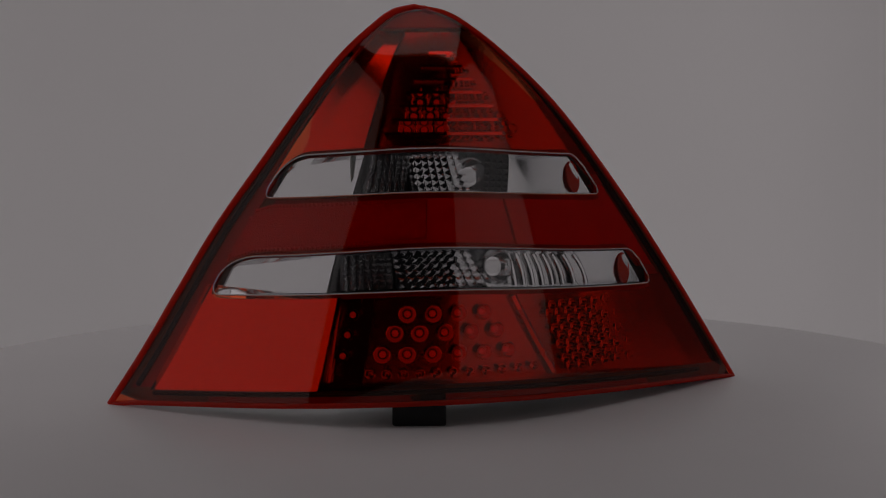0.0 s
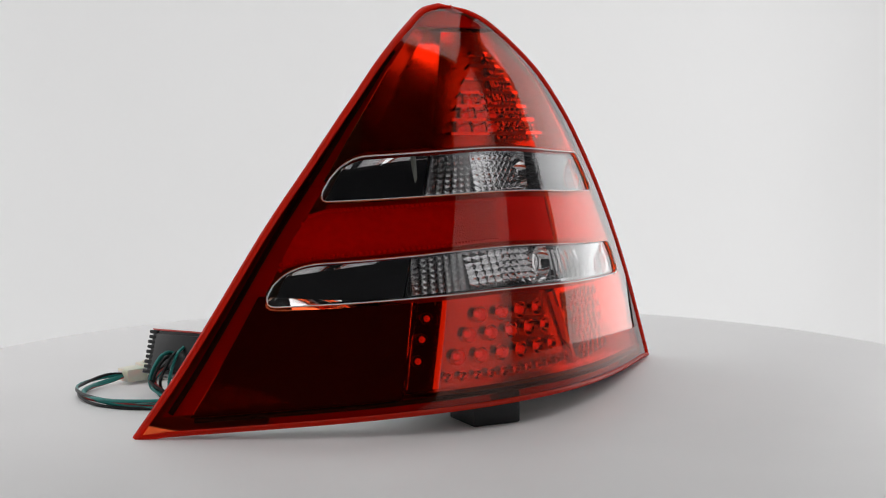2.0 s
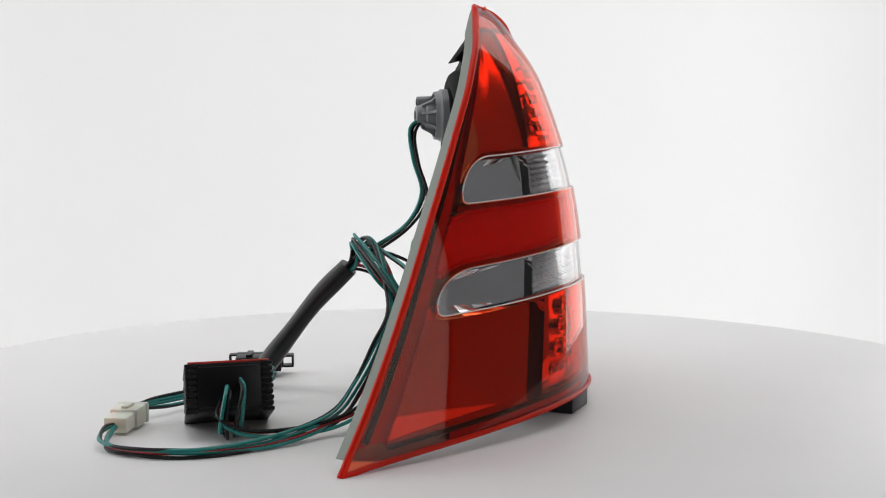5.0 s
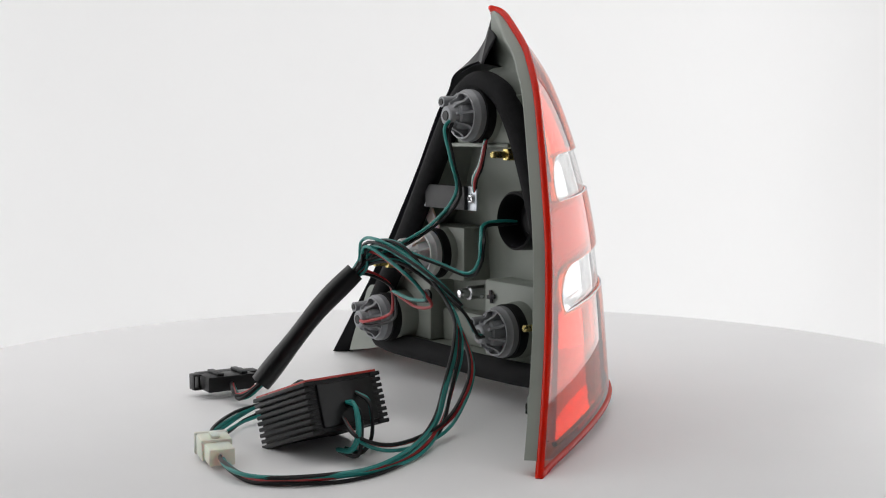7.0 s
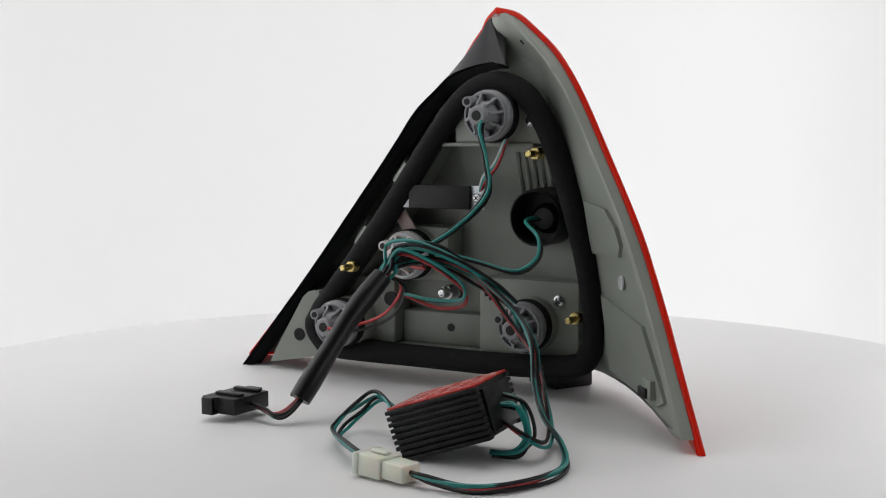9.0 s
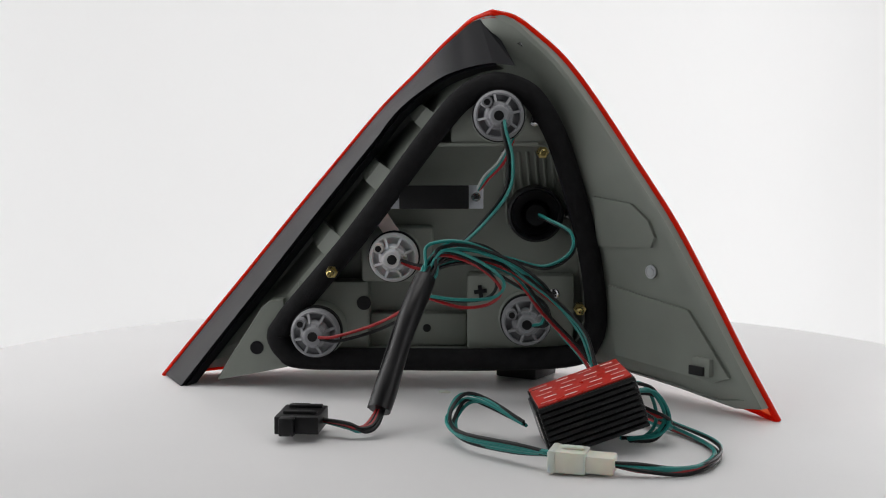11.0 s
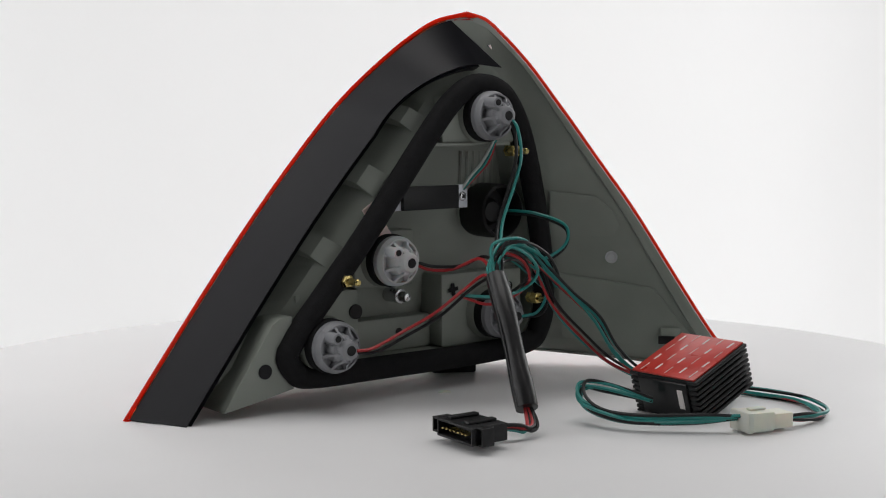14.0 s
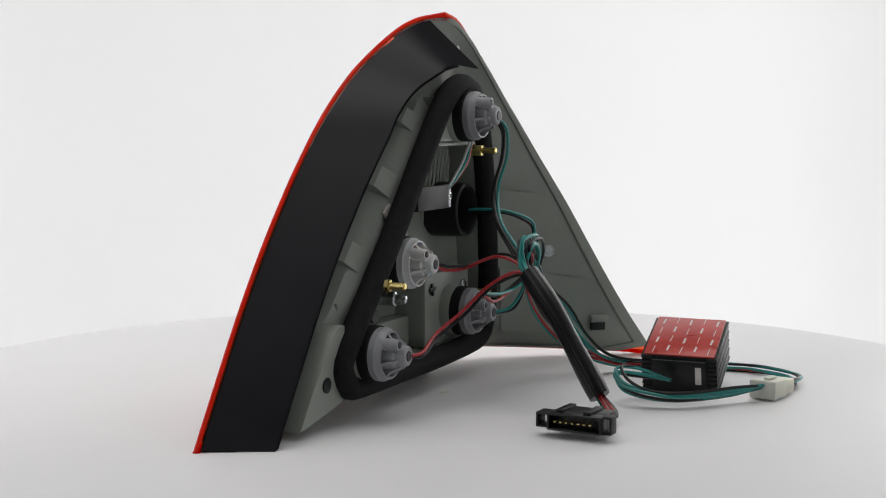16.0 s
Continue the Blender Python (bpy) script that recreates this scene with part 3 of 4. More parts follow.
def by_angle(points, n=160):
    """Resamples a loop of (s, z, 3D place) at even angles round the centre."""
    ang = np.array([math.atan2(z - CENTRE[1], s - CENTRE[0]) for s, z, _ in points])
    pos = np.array([list(q) for *_, q in points])
    o = np.argsort(ang)
    ang, pos = ang[o], pos[o]
    ang, pos = np.r_[ang - 2 * np.pi, ang, ang + 2 * np.pi], np.concatenate([pos] * 3)
    want = np.linspace(-np.pi, np.pi, n, endpoint=False)
    return np.stack([np.interp(want, ang, pos[:, k]) for k in range(3)], 1)


outer = by_angle([(E1.dot(Vector(q)), q[2], q) for q in rim_path])
ring3 = by_angle([(s, z, back(s, z, -0.012)) for s, z in ring_path])
well = by_angle([(s, z, back(s * 0.93, 0.085 + (z - 0.085) * 0.93, -0.010)) for s, z in ring_path])
deep = lambda z, s: -0.024 - 0.009 * min(max((0.155 - z) / 0.04, 0), 1) * min(max((s + 0.085) / 0.03, 0), 1)
well2 = by_angle([(s, z, back(s * 0.92, 0.085 + (z - 0.085) * 0.92, deep(z, s))) for s, z in ring_path])
N = 160
verts, faces = [], []
side = outer @ np.array(E1)
lift = np.array((0.31, 0.95, 0.0))[None] * 0.0078 * np.clip(-side / 0.03 - 0.85, 0, 1)[:, None]
raised = outer + lift
loops = [outer, outer + lift * 0.35, raised - lift * 0.06, raised + (ring3 - raised) * 0.02, raised + (ring3 - raised) * 0.09, raised + (ring3 - raised) * 0.10 - lift * 0.2] + [raised - lift * 0.2 + (ring3 - raised + lift * 0.2) * t for t in (0.25, 0.5, 0.75, 0.94, 1.0)] + [well, well2]
for j, t, sunk in ((6, 0.25, 0.004), (7, 0.5, 0.016), (8, 0.75, -0.003), (9, 0.94, -0.002)):
    along = loops[j] @ np.array(E1)
    hollow = np.clip((along + 0.085) / 0.03, 0, 1) * np.clip((0.004 - along) / 0.02, 0, 1) * np.clip((loops[j][:, 2] - 0.12) / 0.03, 0, 1) * np.clip((0.212 - loops[j][:, 2]) / 0.02, 0, 1)
    gutter = np.clip((along + 0.01) / 0.02, 0, 1) * np.clip((loops[j][:, 2] - 0.045) / 0.015, 0, 1) * np.clip((0.2 - loops[j][:, 2]) / 0.02, 0, 1)
    loops[j] = loops[j] - np.array(E2)[None] * (0.007 * 4 * t * (1 - t) * hollow + sunk * gutter)[:, None]
for loop in loops:
    verts += [tuple(q) for q in loop]
for a in range(len(loops) - 1):
    for k in range(N):
        faces.append((a * N + k, a * N + (k + 1) % N, (a + 1) * N + (k + 1) % N, (a + 1) * N + k))
base = (len(loops) - 1) * N
verts.append(tuple(back(0.0, 0.085, -0.033)))
faces += [(base + k, base + (k + 1) % N, len(verts) - 1) for k in range(N)]
mesh_part("housing", verts, faces, HOUSING, LAMP, "grey-green moulded rear housing", sharp=30)
tube("seal", [back(s, z, -0.006) for s, z in ring_path], 0.0066, FOAM, LAMP, "black foam seal round the housing", n=12, closed=True)

# black flange along the right rim
v, f = [], []
ts = np.linspace(0, 1, 60)
for t in ts:
    z = 0.001 + (TOP - 0.003) * (1 - (1 - t) ** 1.3)
    r = Vector(skin(np.array(1.0), np.array(z)))
    l = max(0.0, (z - 0.15) / (TOP - 0.15))
    e = r + Vector((-0.032 + 0.0185 * l, 0.0195 + 0.05 * min(z, 0.15) - 0.0245 * l ** 8, -0.0275 * l ** 1.6 - 0.001))
    i = e + Vector((-0.0016, -0.0099, -0.003 * l))
    e = e + E2 * (0.0035 * l)
    r2 = r + (e - r).normalized() * 0.002 + E2 * (0.0015 * l)
    back_off = Vector((-0.0016, -0.0016, -0.0012))
    v += [r2, e, i, i + Vector((0.001, -0.002, -0.001)), e + back_off, r2 + back_off]
for k in range(len(ts) - 1):
    for j in range(6):
        f.append((k * 6 + j, k * 6 + (j + 1) % 6, (k + 1) * 6 + (j + 1) % 6, (k + 1) * 6 + j))
f += [tuple(range(6))[::-1], tuple((len(ts) - 1) * 6 + j for j in range(6))]
flange = mesh_part("flange", v, f, FLANGE, LAMP, "satin black plastic side flange", sharp=30)

# the flange's upper end is folded inwards
turn_in = Vector((-0.0116, -0.0046, 0)) + E2 * 0.0055
end_wall = [r2, e, e + turn_in + Vector((0, 0, -0.002)), r2 + turn_in + Vector((0, 0, -0.0125))]
end_wall += [q + Vector((0.0004, -0.0014, 0)) for q in end_wall]
mesh_part("flange_end", end_wall, [(0, 1, 2, 3), (7, 6, 5, 4), (0, 4, 5, 1), (1, 5, 6, 2), (2, 6, 7, 3), (3, 7, 4, 0)], FLANGE, flange, "black folded end of the flange", smooth=False)

# foot
bm = bmesh.new()
box(bm, Matrix.Translation((-0.0136, -0.0715, 0.0085)), 0.0276, 0.027, 0.017, 0.0012)
part("foot", bm, BLACK, LAMP, "black block foot")

# blocks on the back plate, inside the seal
for s0, s1, z0, z1, d0, d1 in ((-0.058, -0.003, 0.143, 0.170, -0.026, -0.007), (0.046, 0.088, 0.022, 0.062, -0.036, -0.0145), (-0.075, -0.012, 0.022, 0.066, -0.036, -0.013), (0.008, 0.05, 0.062, 0.094, -0.036, -0.015), (-0.012, 0.046, 0.022, 0.042, -0.036, -0.0225)):
    bm = bmesh.new()
    box(bm, rear((s0 + s1) / 2, (z0 + z1) / 2, (d0 + d1) / 2), s1 - s0, z1 - z0, d1 - d0, 0.002)
    part("boss", bm, HOUSING, LAMP, "grey-green moulded block on the back")
bm = bmesh.new()
box(bm, rear(-0.020, 0.1425, -0.0135), 0.066, 0.0022, 0.018, 0.0008)
part("ledge", bm, HOUSING, LAMP, "thin moulded ledge under the top socket")
for k in range(5):
    r = 0.020 + 0.0062 * k
    path = [back(-0.052 + r * math.cos(a), 0.102 + r * math.sin(a), -0.0330) for a in np.linspace(-1.0 - 0.05 * k, 1.05, 16)]
    tube("rib", path, 0.0010, HOUSING, LAMP, "", n=6)


for k in range(9):
    s = -0.036 - 0.0048 * k
    tube("rib", [back(s, 0.066, -0.0310), back(s - 0.001, 0.09, -0.0308), back(s + 0.003, 0.138, -0.0262)], 0.0013, HOUSING, LAMP, "", n=6)


def socket(s, z, d, mat, label, spin=0.0):
    """A bulb socket: a ribbed disc with a hub and a side port."""
    m = rear(s, z, d - 0.006) @ Matrix.Rotation(spin, 4, "Z")
    bm = bmesh.new()
    lathe(bm, m, [(0.0142, -0.004), (0.0142, 0.001), (0.0132, 0.0022), (0.0128, 0.0045), (0.0118, 0.0045), (0.0116, 0.0018), (0.004, 0.0018)], 36)
    ob = part("bulb_socket", bm, mat, LAMP, label)
    bm = bmesh.new()
    lathe(bm, m, [(0.0085, 0.0015), (0.0074, 0.0085), (0.0062, 0.0095), (0.0052, 0.0140), (0.0044, 0.0146), (0.0026, 0.0146), (0.0024, 0.010)], 24)
    part("hub", bm, mat, ob)
    for k in range(8):
        bm = bmesh.new()
        turned = m @ Matrix.Rotation(math.pi * k / 4 + 0.2, 4, "Z")
        ridge = [(0.0050, 0.0015), (0.0128, 0.0015), (0.0128, 0.0040), (0.0098, 0.0062), (0.0072, 0.0112), (0.0050, 0.0118)]
        rows = [[bm.verts.new(turned @ Vector((x, y, h))) for x, h in ridge] for y in (-0.0007, 0.0007)]
        bm.faces.new(rows[0])
        bm.faces.new(rows[1][::-1])
        for j in range(6):
            bm.faces.new((rows[0][j], rows[1][j], rows[1][(j + 1) % 6], rows[0][(j + 1) % 6]))
        part("fin", bm, mat, ob)
    bm = bmesh.new()
    cyl(bm, m @ Matrix.Translation((-0.0065, 0.0075, 0.0015)), 0.0033, 0.0029, 0.0115, 16)
    part("wire_port", bm, mat, ob)
    # thin black discs paint the holes' inner shade onto hub and port
    for name, x, y, h, r in (("hub_hole_shade", 0, 0, 0.0145, 0.0029), ("port_hole_shade", -0.0065, 0.0075, 0.0129, 0.0019)):
        bm = bmesh.new()
        cyl(bm, m @ Matrix.Translation((x, y, h)), r, r * 0.9, 0.0005, 14)
        part(name, bm, BLACK, ob, "black disc painted as the shade in a wire hole")
    bm = bmesh.new()
    lathe(bm, rear(s, z, d - 0.012), [(0.0150, -0.004), (0.0150, 0.003), (0.0142, 0.0036)], 32)
    part("gasket", bm, FOAM, ob, "black rubber gasket")
    bm = bmesh.new()
    lathe(bm, rear(s, z, d - 0.032), [(0.0162, 0), (0.0158, 0.016), (0.0150, 0.0175)], 32)
    part("collar", bm, HOUSING, ob, "grey-green socket collar")


socket(-0.0304, 0.1588, 0.0105, SOCKET, "grey ribbed bulb socket")
socket(0.030, 0.0777, 0.0034, SOCKET_PALE, "pale ribbed bulb socket", 0.2)
socket(0.075, 0.0345, 0.0120, SOCKET, "grey ribbed bulb socket", 0.1)
socket(-0.0464, 0.041, 0.0077, SOCKET, "grey ribbed bulb socket", 0.3)

# dark round port
bm = bmesh.new()
lathe(bm, rear(-0.052, 0.102, -0.0165), [(0.0165, -0.014), (0.0165, 0), (0.0160, 0.0085), (0.0148, 0.0095), (0.0140, 0.008), (0.0135, -0.006), (0.004, -0.007)], 36)
port = part("port", bm, BLACK, LAMP, "black round cable port")
bm = bmesh.new()
lathe(bm, rear(-0.0525, 0.101, -0.0255), [(0.009, 0), (0.0085, 0.005), (0.006, 0.008), (0.002, 0.0085)], 20)
part("plug", bm, BLACK, port)


def bolt(s, z, d):
    bm = bmesh.new()
    lathe(bm, rear(s, z, d - 0.016), [(0.0036, 0), (0.0036, 0.008), (0.0034, 0.0085), (0.0022, 0.0088)], 6)
    ob = part("bolt", bm, BRASS, LAMP, "yellow zinc-plated stud with nut")
    bm = bmesh.new()
    lathe(bm, rear(s, z, d - 0.009), [(0.0019, 0), (0.0019, 0.010), (0.0014, 0.0106), (0.0008, 0.0106)], 14)
    part("stud", bm, BRASS, ob)


def screw(m, r=0.0032):
    bm = bmesh.new()
    lathe(bm, m, [(r, -0.001), (r, 0.0006), (r * 0.75, 0.0013), (r * 0.3, 0.0015)], 16)
    ob = part("screw", bm, STEEL, LAMP, "bright cross-head screw")
    # black bars on the head imitate the shade in its cross slot
    for k in range(2):
        bm = bmesh.new()
        box(bm, m @ Matrix.Rotation(math.pi / 4 + k * math.pi / 2, 4, "Z") @ Matrix.Translation((0, 0, 0.0014 + 0.0001 * k)), r * 1.1, r * 0.28, 0.0004)
        part("slot", bm, BLACK, ob)


for s, z, d in ((-0.0554, 0.138, 0.0065), (0.0655, 0.0695, 0.0105), (-0.0775, 0.0475, 0.0073)):
    bolt(s, z, d)
for s, z, d in ((-0.063, 0.055, -0.0125), (-0.002, 0.157, -0.0065), (-0.051, 0.156, -0.0065), (-0.0725, 0.1015, -0.0265)):
    screw(rear(s, z, d))

# flat black discs imitate the shade inside screw holes
for s, z, d, r in ((0.0487, 0.0493, -0.0142, 0.0042), (-0.021, 0.031, -0.0128, 0.0038), (-0.064, 0.031, -0.0128, 0.003), (0.012, 0.033, -0.0225, 0.0024)):
    bm = bmesh.new()
    lathe(bm, rear(s, z, d), [(r, -0.001), (r, 0.0004), (r * 0.86, 0.0005), (r * 0.3, 0.0002)], 20)
    part("screw_hole_shade", bm, BLACK, LAMP, "dark disc painted as the shade in a screw hole")
for turn in (0, 90):
    bm = bmesh.new()
    box(bm, rear(-0.020, 0.0565, -0.0127) @ Matrix.Rotation(radians(turn + 8), 4, "Z"), 0.0075, 0.0024, 0.0006 + turn * 0.000002, 0.0002)
    part("cross_mark", bm, FLANGE, LAMP, "dark moulded cross")
bm = bmesh.new()
lathe(bm, rear(0.013, 0.0545, -0.036), [(0.0042, 0), (0.0042, 0.016), (0.0030, 0.0165), (0.0030, 0.021), (0.0022, 0.0225), (0.0008, 0.0228)], 20)
part("stud", bm, STEEL, LAMP, "bright steel stud in the housing")
# strip coloured like the light that shows through an opening to the lens
bm = bmesh.new()
box(bm, rear(0.0365, 0.0985, -0.0125) @ Matrix.Rotation(radians(34), 4, "Z"), 0.0085, 0.025, 0.0015, 0.0004)
part("light_gap", bm, PINK_GAP_LIGHT, LAMP, "pale pink strip painted as light through a gap beside the strap")

# strap with zinc ends
bm = bmesh.new()
box(bm, rear(0.0065, 0.1125, -0.0042), 0.040, 0.0135, 0.004, 0.0006)
strap = part("strap", bm, BLACK, LAMP, "black strap with zinc ends")
for s in (-0.0175, 0.0305):
    bm = bmesh.new()
    box(bm, rear(s, 0.1125, -0.0054), 0.0085, 0.0135, 0.0014, 0.0004)
    part("strap_end", bm, GALV, strap, "bright zinc strap end")
    screw(rear(s, 0.1125, -0.0044), 0.0027)

# moulding on the left wing of the housing
LOFT = np.concatenate([raised - lift * 0.2 + (ring3 - raised + lift * 0.2) * t for t in np.linspace(0.02, 1, 60)])
LOFT = LOFT[(LOFT @ np.array(E1)) < -0.06]


def wing(x, z, d=0.0):
    """A place on the housing's left wing, d proud of it."""
    k = np.hypot(LOFT[:, 0] - x, LOFT[:, 2] - z).argsort()[:6]
    return Vector((x + 0.314 * d, float(LOFT[k, 1].mean()) + 0.949 * d, z))


for pts in ([(-0.072, 0.113), (-0.098, 0.110), (-0.109, 0.101), (-0.113, 0.092), (-0.110, 0.086), (-0.072, 0.084)], [(-0.078, 0.062), (-0.134, 0.0535), (-0.160, 0.02), (-0.150, 0.016), (-0.082, 0.021)]):
    n = len(pts)
    v = [wing(x, z, 0.002) for x, z in pts] + [wing(x, z, -0.002) for x, z in pts]
    f = [tuple(range(n))] + [(k, (k + 1) % n, n + (k + 1) % n, n + k) for k in range(n)]
    mesh_part("raised_panel", v, f, HOUSING, LAMP, "raised moulded panel", sharp=20)
WING_TURN = Matrix((Vector((-0.949, 0.314, 0)), Vector((0, 0, 1)), Vector((0.314, 0.949, 0)))).transposed().to_4x4()
bm = bmesh.new()
lathe(bm, Matrix.Translation(wing(-0.109, 0.0724, 0.0008)) @ WING_TURN, [(0.0038, 0), (0.0038, 0.0008), (0.0031, 0.0008), (0.0030, 0.0003), (0.0022, 0.0003), (0.0020, 0.0008), (0.0006, 0.0008)], 24)
part("moulding_mark", bm, SOCKET_PALE, LAMP, "pale round moulding mark")
bm = bmesh.new()
box(bm, Matrix.Translation(wing(-0.1445, 0.024, 0.002)) @ WING_TURN, 0.012, 0.010, 0.006, 0.001)
clip = part("clip", bm, HOUSING, LAMP, "moulded clip")
# black block on the clip, in place of a shaded recess
bm = bmesh.new()
box(bm, Matrix.Translation(wing(-0.1425, 0.022, 0.0055)) @ WING_TURN, 0.010, 0.005, 0.002, 0.0004)
part("slot", bm, BLACK, clip, "black block painted as the shade in a slot")

# gussets in the gutter between the flange and the seal
for s, z, wide in ((0.0085, 0.1545, 0.012), (0.0365, 0.1215, 0.015), (0.0660, 0.0825, 0.015)):
    run, outward = Vector((0.62, -0.785)), Vector((0.785, 0.62))
    v = []
    for out_by, top, half in ((-0.003, -0.0135, 0.5), (0.008, -0.0195, 0.45), (0.017, -0.036, 0.35)):
        for sign in (-1, 1):
            p = Vector((s, z)) + outward * out_by + run * (sign * wide * half)
            v += [back(p.x, p.y, top), back(p.x, p.y, -0.038)]
    f = [(0, 2, 6, 4), (4, 6, 10, 8), (0, 4, 5, 1), (4, 8, 9, 5), (2, 3, 7, 6), (6, 7, 11, 10), (8, 10, 11, 9), (0, 1, 3, 2)]
    mesh_part("gusset", v, f, HOUSING, LAMP, "grey-green moulded gusset", smooth=False)
corner = [(0.094, 0.012), (0.116, 0.0075), (0.136, 0.004), (0.129, 0.016), (0.108, 0.048), (0.104, 0.051), (0.096, 0.052)]
bm = bmesh.new()
rings = [[bm.verts.new(back(s + k * 0.001, z, d)) for s, z in corner] for k, d in ((0, -0.036), (0, -0.0085), (-0.6, -0.0068))]
for a, b in zip(rings, rings[1:]):
    for k in range(len(corner)):
        bm.faces.new((a[k], a[(k + 1) % len(corner)], b[(k + 1) % len(corner)], b[k]))
bm.faces.new(rings[-1])
part("boss", bm, HOUSING, LAMP, "grey-green moulded block on the back")
# another dark disc in place of a shaded screw hole
bm = bmesh.new()
lathe(bm, rear(0.1115, 0.0235, -0.0068), [(0.0040, 0), (0.0040, 0.0006), (0.0036, 0.0007), (0.001, 0.0003)], 20)
part("screw_hole_shade", bm, FLANGE, LAMP, "dark disc painted as the shade in a screw hole")

# ---- resistor module on the table ----
MODULE = thing("resistor_module", "black finned resistor box with red adhesive pad on top", "resistor box")
mp, mq, mr, mt = Vector((-0.116, 0.101, 0.0226)), Vector((-0.0893, 0.0671, 0.0223)), Vector((-0.152, 0.0755, 0.0376)), Vector((-0.1254, 0.0405, 0.0378))
mx = (mr - mp).normalized()
my = (mq - mp) - mx * (mq - mp).dot(mx)
my = -my.normalized()
mz = mx.cross(my)
if mz.z < 0:
    my, mz = -my, -mz
MOD = Matrix.Translation((mp + mq + mr + mt) / 4) @ Matrix((mx, my, mz)).transposed().to_4x4()
ML, MW, MH = 0.0475, 0.0430, 0.0245
bm = bmesh.new()
box(bm, MOD @ Matrix.Translation((0, 0, -MH / 2)), ML - 0.001, MW - 0.0040, MH, 0.0012)
body = part("body", bm, BLACK, MODULE)
for side in (-1, 1):
    for k in range(9):
        bm = bmesh.new()
        box(bm, MOD @ Matrix.Translation((0, side * (MW / 2 - 0.0028), -0.0011 - 0.00285 * k)), ML, 0.0058 - 0.0005 * (k % 2), 0.0019, 0.0004)
        part("fin", bm, BLACK, MODULE)
for end in (-1, 1):
    bm = bmesh.new()
    box(bm, MOD @ Matrix.Translation((end * (ML / 2 + 0.0002), 0, -MH / 2)), 0.002, MW - 0.012, MH - 0.004, 0.0008)
    part("end_plate", bm, SLEEVE, MODULE, "smooth potted black end")
bm = bmesh.new()
box(bm, MOD @ Matrix.Translation((0, 0, 0.0004)), ML - 0.0015, MW - 0.003, 0.0011, 0.0003)
pad = part("adhesive_pad", bm, RED_PAD, MODULE, "red adhesive pad with white print")
for i in range(4):
    for j in range(5):
        bm = bmesh.new()
        long = 0.0062 if (i + j) % 2 else 0.0075
        box(bm, MOD @ Matrix.Translation((-0.0175 + 0.0115 * i + 0.002 * (j % 2), -0.016 + 0.0078 * j, 0.00102)) @ Matrix.Rotation(radians(-3), 4, "Z"), long, 0.0011 if (i + j) % 2 else 0.0004, 0.0002)
        part("print_bar", bm, PRINT, pad)
bm = bmesh.new()
box(bm, MOD @ Matrix.Translation((-ML / 2 - 0.0011, -0.011, -0.011)), 0.0004, 0.0035, 0.011, 0.0001)
part("sticker", bm, PRINT, MODULE, "small white sticker")

# ---- wiring ----
WIRING = thing("wiring_harness", "loom of teal, black and red wires with plugs", "wiring loom")
SL0, SL1 = Vector((-0.0202, 0.0515, 0.073)), Vector((-0.0266, 0.104, 0.0125))
sleeve_path = smooth_path([SL0, SL0.lerp(SL1, 0.35) + Vector((0, 0.001, 0.002)), SL0.lerp(SL1, 0.7) + Vector((0, 0.0005, 0.001)), SL1], 8)
tube("sleeve", sleeve_path, lambda t: 0.0056 + 0.0004 * math.sin(9 * t), SLEEVE, WIRING, "shiny black heat-shrink sleeve", n=14)
tube("sleeve_seam", [q + Vector((0.0050, 0.0025, 0.0010)) for q in sleeve_path], 0.0007, SLEEVE, WIRING, "", n=6)
WIRES = {"t": WIRE_TEAL, "b": WIRE_BLACK, "r": WIRE_RED, "w": WIRE_WHITE}


def wires(colours, points, spread=0.0028, radius=0.00092):
    """One wire for each colour letter, wandering round the same way."""
    rnd = random.Random(len(points) * 31 + len(colours) + int(abs(points[1][0]) * 9000))
    for n, c in enumerate(colours):
        a = 2 * math.pi * n / len(colours) + rnd.random()
        pts = []
        for k, q in enumerate(points):
            w = spread * (0.35 if k in (0, len(points) - 1) else 1.0) * (0.6 + 0.8 * rnd.random())
            a += rnd.uniform(-0.5, 0.5)
            side = Vector((math.cos(a), 0.6 * math.sin(a), 0.7 * math.sin(a))) * w
            p3 = Vector(q) + side
            p3.z = max(p3.z, radius)
            pts.append(p3)
        tube("wire", smooth_path(pts, 7), radius, WIRES[c], WIRING, n=7)


J = tuple(SL0 + Vector((0.0004, -0.004, 0.004)))
S0 = tuple(SL0 + Vector((0, 0.003, -0.004)))
# to the sockets and the port
wires("btb", [S0, J, (-0.024, 0.035, 0.083), (-0.030, 0.010, 0.098), (-0.0385, -0.004, 0.116), (-0.0425, -0.001, 0.134), (-0.0405, 0.002, 0.150), (-0.0375, -0.002, 0.1575)], 0.0018)
wires("tb", [S0, J, (-0.030, 0.034, 0.087), (-0.046, 0.010, 0.081), (-0.060, -0.008, 0.075), (-0.073, -0.013, 0.083), (-0.073, -0.014, 0.094), (-0.057, -0.017, 0.101), (-0.046, -0.029, 0.1015), (-0.042, -0.036, 0.1015)], 0.0012)
wires("rb", [S0, J, (-0.016, 0.030, 0.081), (-0.004, 0.016, 0.0745), (0.010, 0.0165, 0.0745), (0.0190, 0.0185, 0.0772)], 0.0022)
wires("rb", [S0, tuple(SL0 + Vector((0.004, -0.005, -0.001))), (-0.008, 0.032, 0.064), (0.008, 0.029, 0.050), (0.026, 0.031, 0.040), (0.044, 0.044, 0.0335), (0.0545, 0.0480, 0.0336)], 0.002)
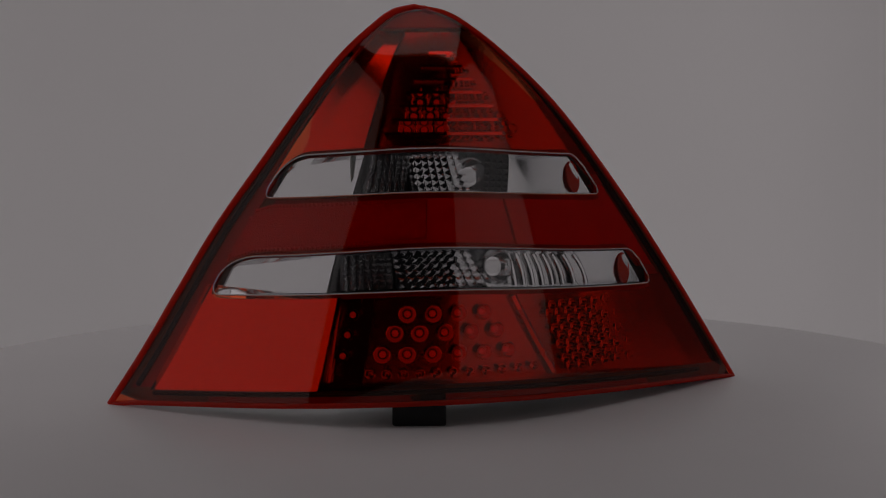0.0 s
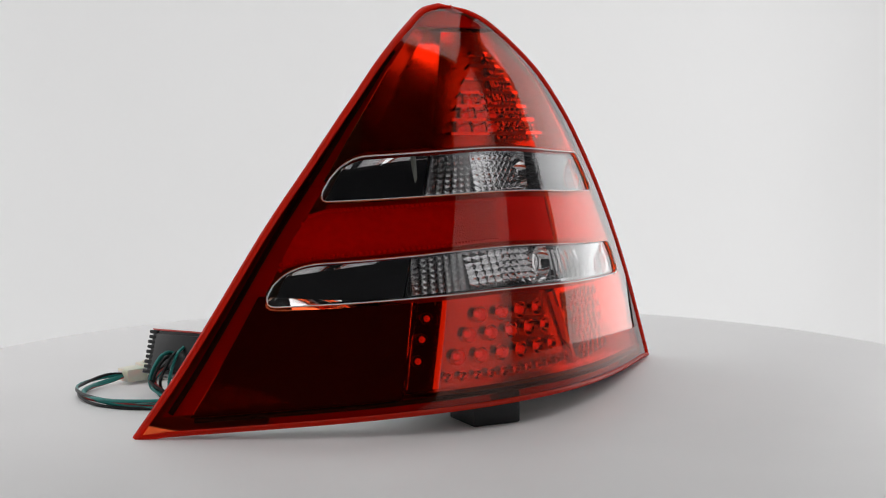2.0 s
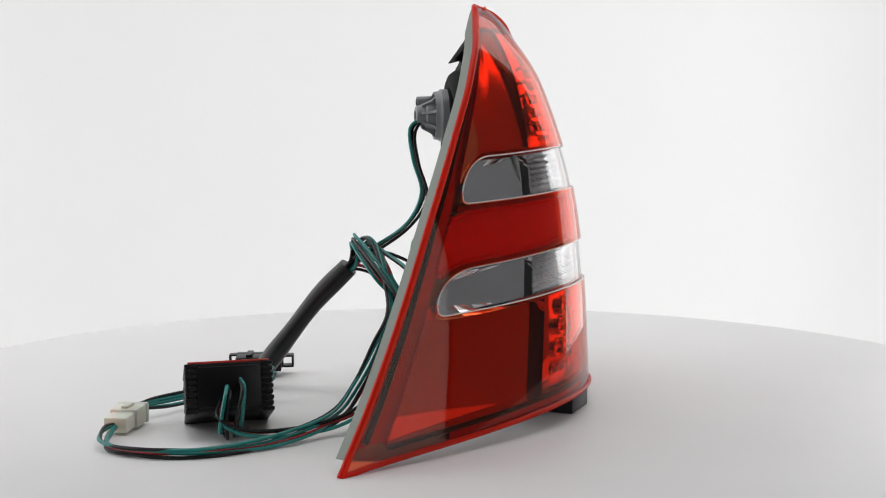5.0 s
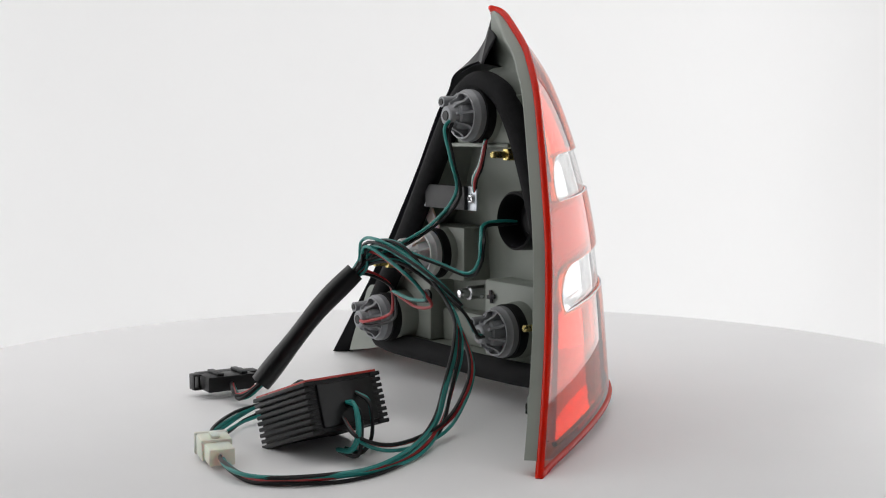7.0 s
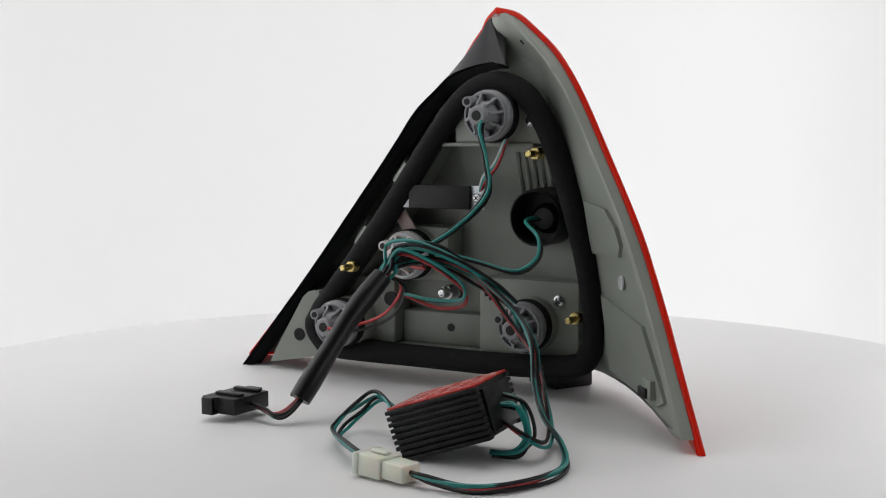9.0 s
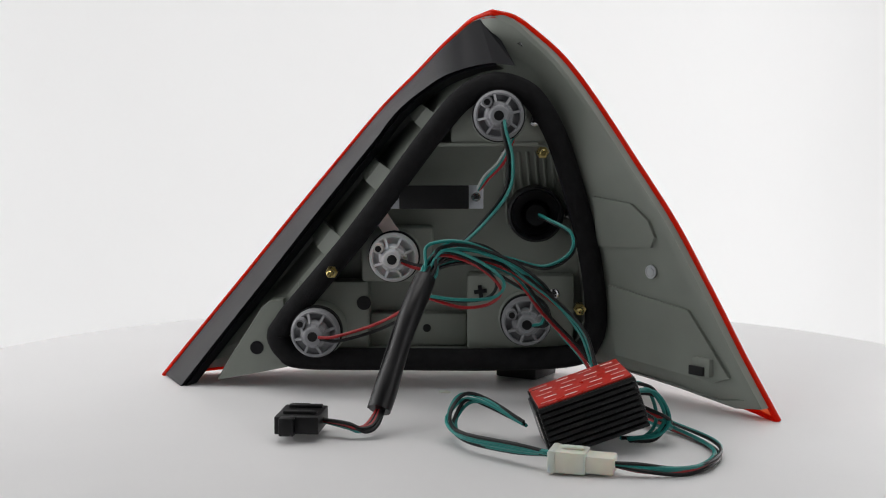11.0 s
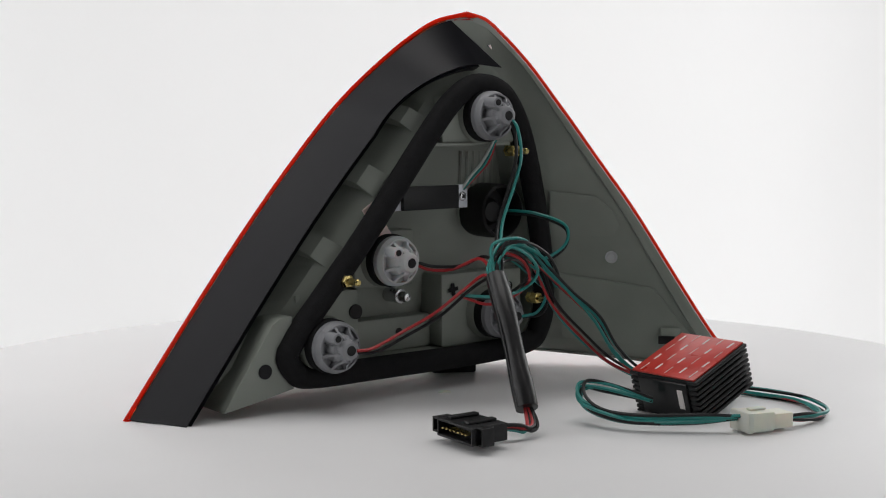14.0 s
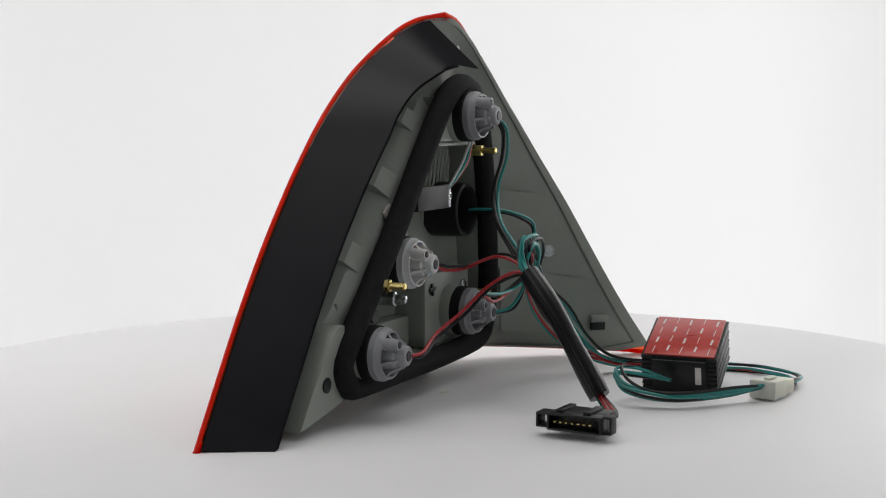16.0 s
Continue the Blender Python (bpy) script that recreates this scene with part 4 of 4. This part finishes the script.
wires("tb", [S0, J, (-0.034, 0.028, 0.080), (-0.052, 0.006, 0.066), (-0.0615, -0.005, 0.056), (-0.059, -0.012, 0.044), (-0.048, -0.017, 0.0405)], 0.0018)
wires("wtrb", [(-0.033, -0.020, 0.146), (-0.026, -0.018, 0.132), (-0.018, -0.0155, 0.123), (-0.0115, -0.0160, 0.115)], 0.0016, 0.0009)
# the long bundle: arch, down to the table, round to the white plug
wires("ttbtrb", [S0, J, (-0.028, 0.038, 0.089), (-0.041, 0.024, 0.0870), (-0.058, 0.010, 0.071), (-0.075, 0.000, 0.055), (-0.090, 0.0, 0.040), (-0.101, 0.006, 0.022), (-0.117, 0.012, 0.009), (-0.148, 0.024, 0.004), (-0.175, 0.042, 0.003), (-0.188, 0.062, 0.003), (-0.191, 0.085, 0.003), (-0.184, 0.100, 0.003), (-0.170, 0.109, 0.004), (-0.1585, 0.1123, 0.005)], 0.0028)
wires("rbt", [S0, J, (-0.030, 0.030, 0.082), (-0.050, 0.012, 0.074), (-0.064, -0.002, 0.050), (-0.082, -0.008, 0.030), (-0.100, -0.001, 0.014), (-0.122, 0.012, 0.006), (-0.150, 0.034, 0.006), (-0.158, 0.050, 0.012), (-0.146, 0.058, 0.020)], 0.002)
# slack loops at the mouth of the sleeve
wires("btr", [S0, J, (-0.027, 0.044, 0.086), (-0.040, 0.032, 0.080), (-0.047, 0.018, 0.068), (-0.038, 0.012, 0.058), (-0.022, 0.020, 0.056), (-0.006, 0.030, 0.060)], 0.003)
wires("tbt", [S0, J, (-0.022, 0.046, 0.088), (-0.036, 0.038, 0.090), (-0.050, 0.022, 0.082), (-0.060, 0.006, 0.070), (-0.066, -0.004, 0.060)], 0.0035)
# loop between the white plug and the module's near end
wires("ttbtb", [(-0.1311, 0.1204, 0.008), (-0.112, 0.117, 0.007), (-0.083, 0.110, 0.006), (-0.068, 0.099, 0.008), (-0.0605, 0.087, 0.012), (-0.063, 0.078, 0.018), (-0.077, 0.077, 0.016), (-0.098, 0.083, 0.010)], 0.0034)
# loops at the module's far end
wires("ttb", [(-0.143, 0.056, 0.026), (-0.151, 0.051, 0.025), (-0.157, 0.050, 0.014), (-0.153, 0.053, 0.005), (-0.142, 0.060, 0.003)], 0.0024)
wires("tb", [(-0.139, 0.052, 0.030), (-0.146, 0.046, 0.027), (-0.152, 0.045, 0.013), (-0.147, 0.050, 0.004), (-0.136, 0.057, 0.003)], 0.002)
# from the sleeve to the dark plug
wires("rrbbtb", [tuple(SL1 + Vector((0.0003, -0.005, 0.004))), tuple(SL1 + Vector((-0.001, 0.006, -0.006))), (-0.0245, 0.1165, 0.0045), (-0.0185, 0.1185, 0.006), (-0.004, 0.1215, 0.008)], 0.0022, 0.001)

# dark plug
px = Vector((-0.885, 0.466, 0)).normalized()
pz = Vector((0, 0, 1))
py = Vector((0.466, 0.885, 0)).normalized()
PLUG = Matrix.Translation((0.0053, 0.1255, 0.0084)) @ Matrix((px, py, pz)).transposed().to_4x4() @ Matrix.Rotation(radians(35), 4, "Z") @ Matrix.Diagonal((0.95, 1.2, 0.9, 1)) @ Matrix.Translation((-0.0017, 0.0015, 0))
bm = bmesh.new()
for x, y, z, sx, sy, sz in ((0.003, -0.004, 0, 0.029, 0.013, 0.0095), (0.003, 0.0045, 0.0042, 0.030, 0.006, 0.0013), (0.003, 0.0045, -0.0042, 0.030, 0.006, 0.0013), (-0.0115, 0.0045, 0, 0.0013, 0.006, 0.0095), (0.0175, 0.0045, 0, 0.0013, 0.006, 0.0095), (0.009, -0.002, 0.0056, 0.004, 0.014, 0.0018), (-0.006, -0.002, 0.0056, 0.004, 0.014, 0.0018),
                            (-0.0150, 0.002, 0.0036, 0.007, 0.008, 0.0012), (-0.0150, 0.002, -0.0036, 0.007, 0.008, 0.0012), (-0.0185, 0.002, 0, 0.0013, 0.008, 0.0084), (0.0195, 0.002, 0.0044, 0.005, 0.006, 0.0012), (0.0195, 0.002, -0.0044, 0.005, 0.006, 0.0012), (0.0219, 0.002, 0, 0.0012, 0.006, 0.0098)):
    box(bm, PLUG @ Matrix.Translation((x, y, z)), sx, sy, sz, 0.0004)
plug = part("connector", bm, BLACK, WIRING, "black multi-pin plug with open end frames")
for k in range(7):
    bm = bmesh.new()
    box(bm, PLUG @ Matrix.Translation((-0.008 + 0.0033 * k, 0.004, 0)), 0.0013, 0.006, 0.0007)
    part("pin", bm, BRASS, plug, "brass pin")

# white plug
wa, wb = Vector((-0.1300, 0.1207, 0.0058)), Vector((-0.1600, 0.1118, 0.0052))
wx = (wb - wa).normalized()
wy = Vector((0, 0, 1)).cross(wx).normalized()
WP = Matrix.Translation((wa + wb) / 2) @ Matrix((wx, wy, wx.cross(wy))).transposed().to_4x4()
bm = bmesh.new()
for x, y, z, sx, sy, sz in ((-0.006, 0, 0.0004, 0.017, 0.0145, 0.0098), (0.008, 0, 0, 0.014, 0.012, 0.0078), (-0.0125, 0.0, 0.0004, 0.0035, 0.0158, 0.0104), (-0.004, 0, 0.006, 0.010, 0.004, 0.0016)):
    box(bm, WP @ Matrix.Translation((x, y, z)), sx, sy, sz, 0.0009)
part("connector", bm, NYLON, WIRING, "milky white nylon plug")


# ---- what moves ----
def motions():
    rows = [(k * 0.5, pose(0, 0, 0, 0, 0, turn_angle(k * 0.5))) for k in range(33)]
    for ob in TURNING:
        walk(ob, rows)


TURNING = [TABLE, LAMP, MODULE, WIRING]
motions()
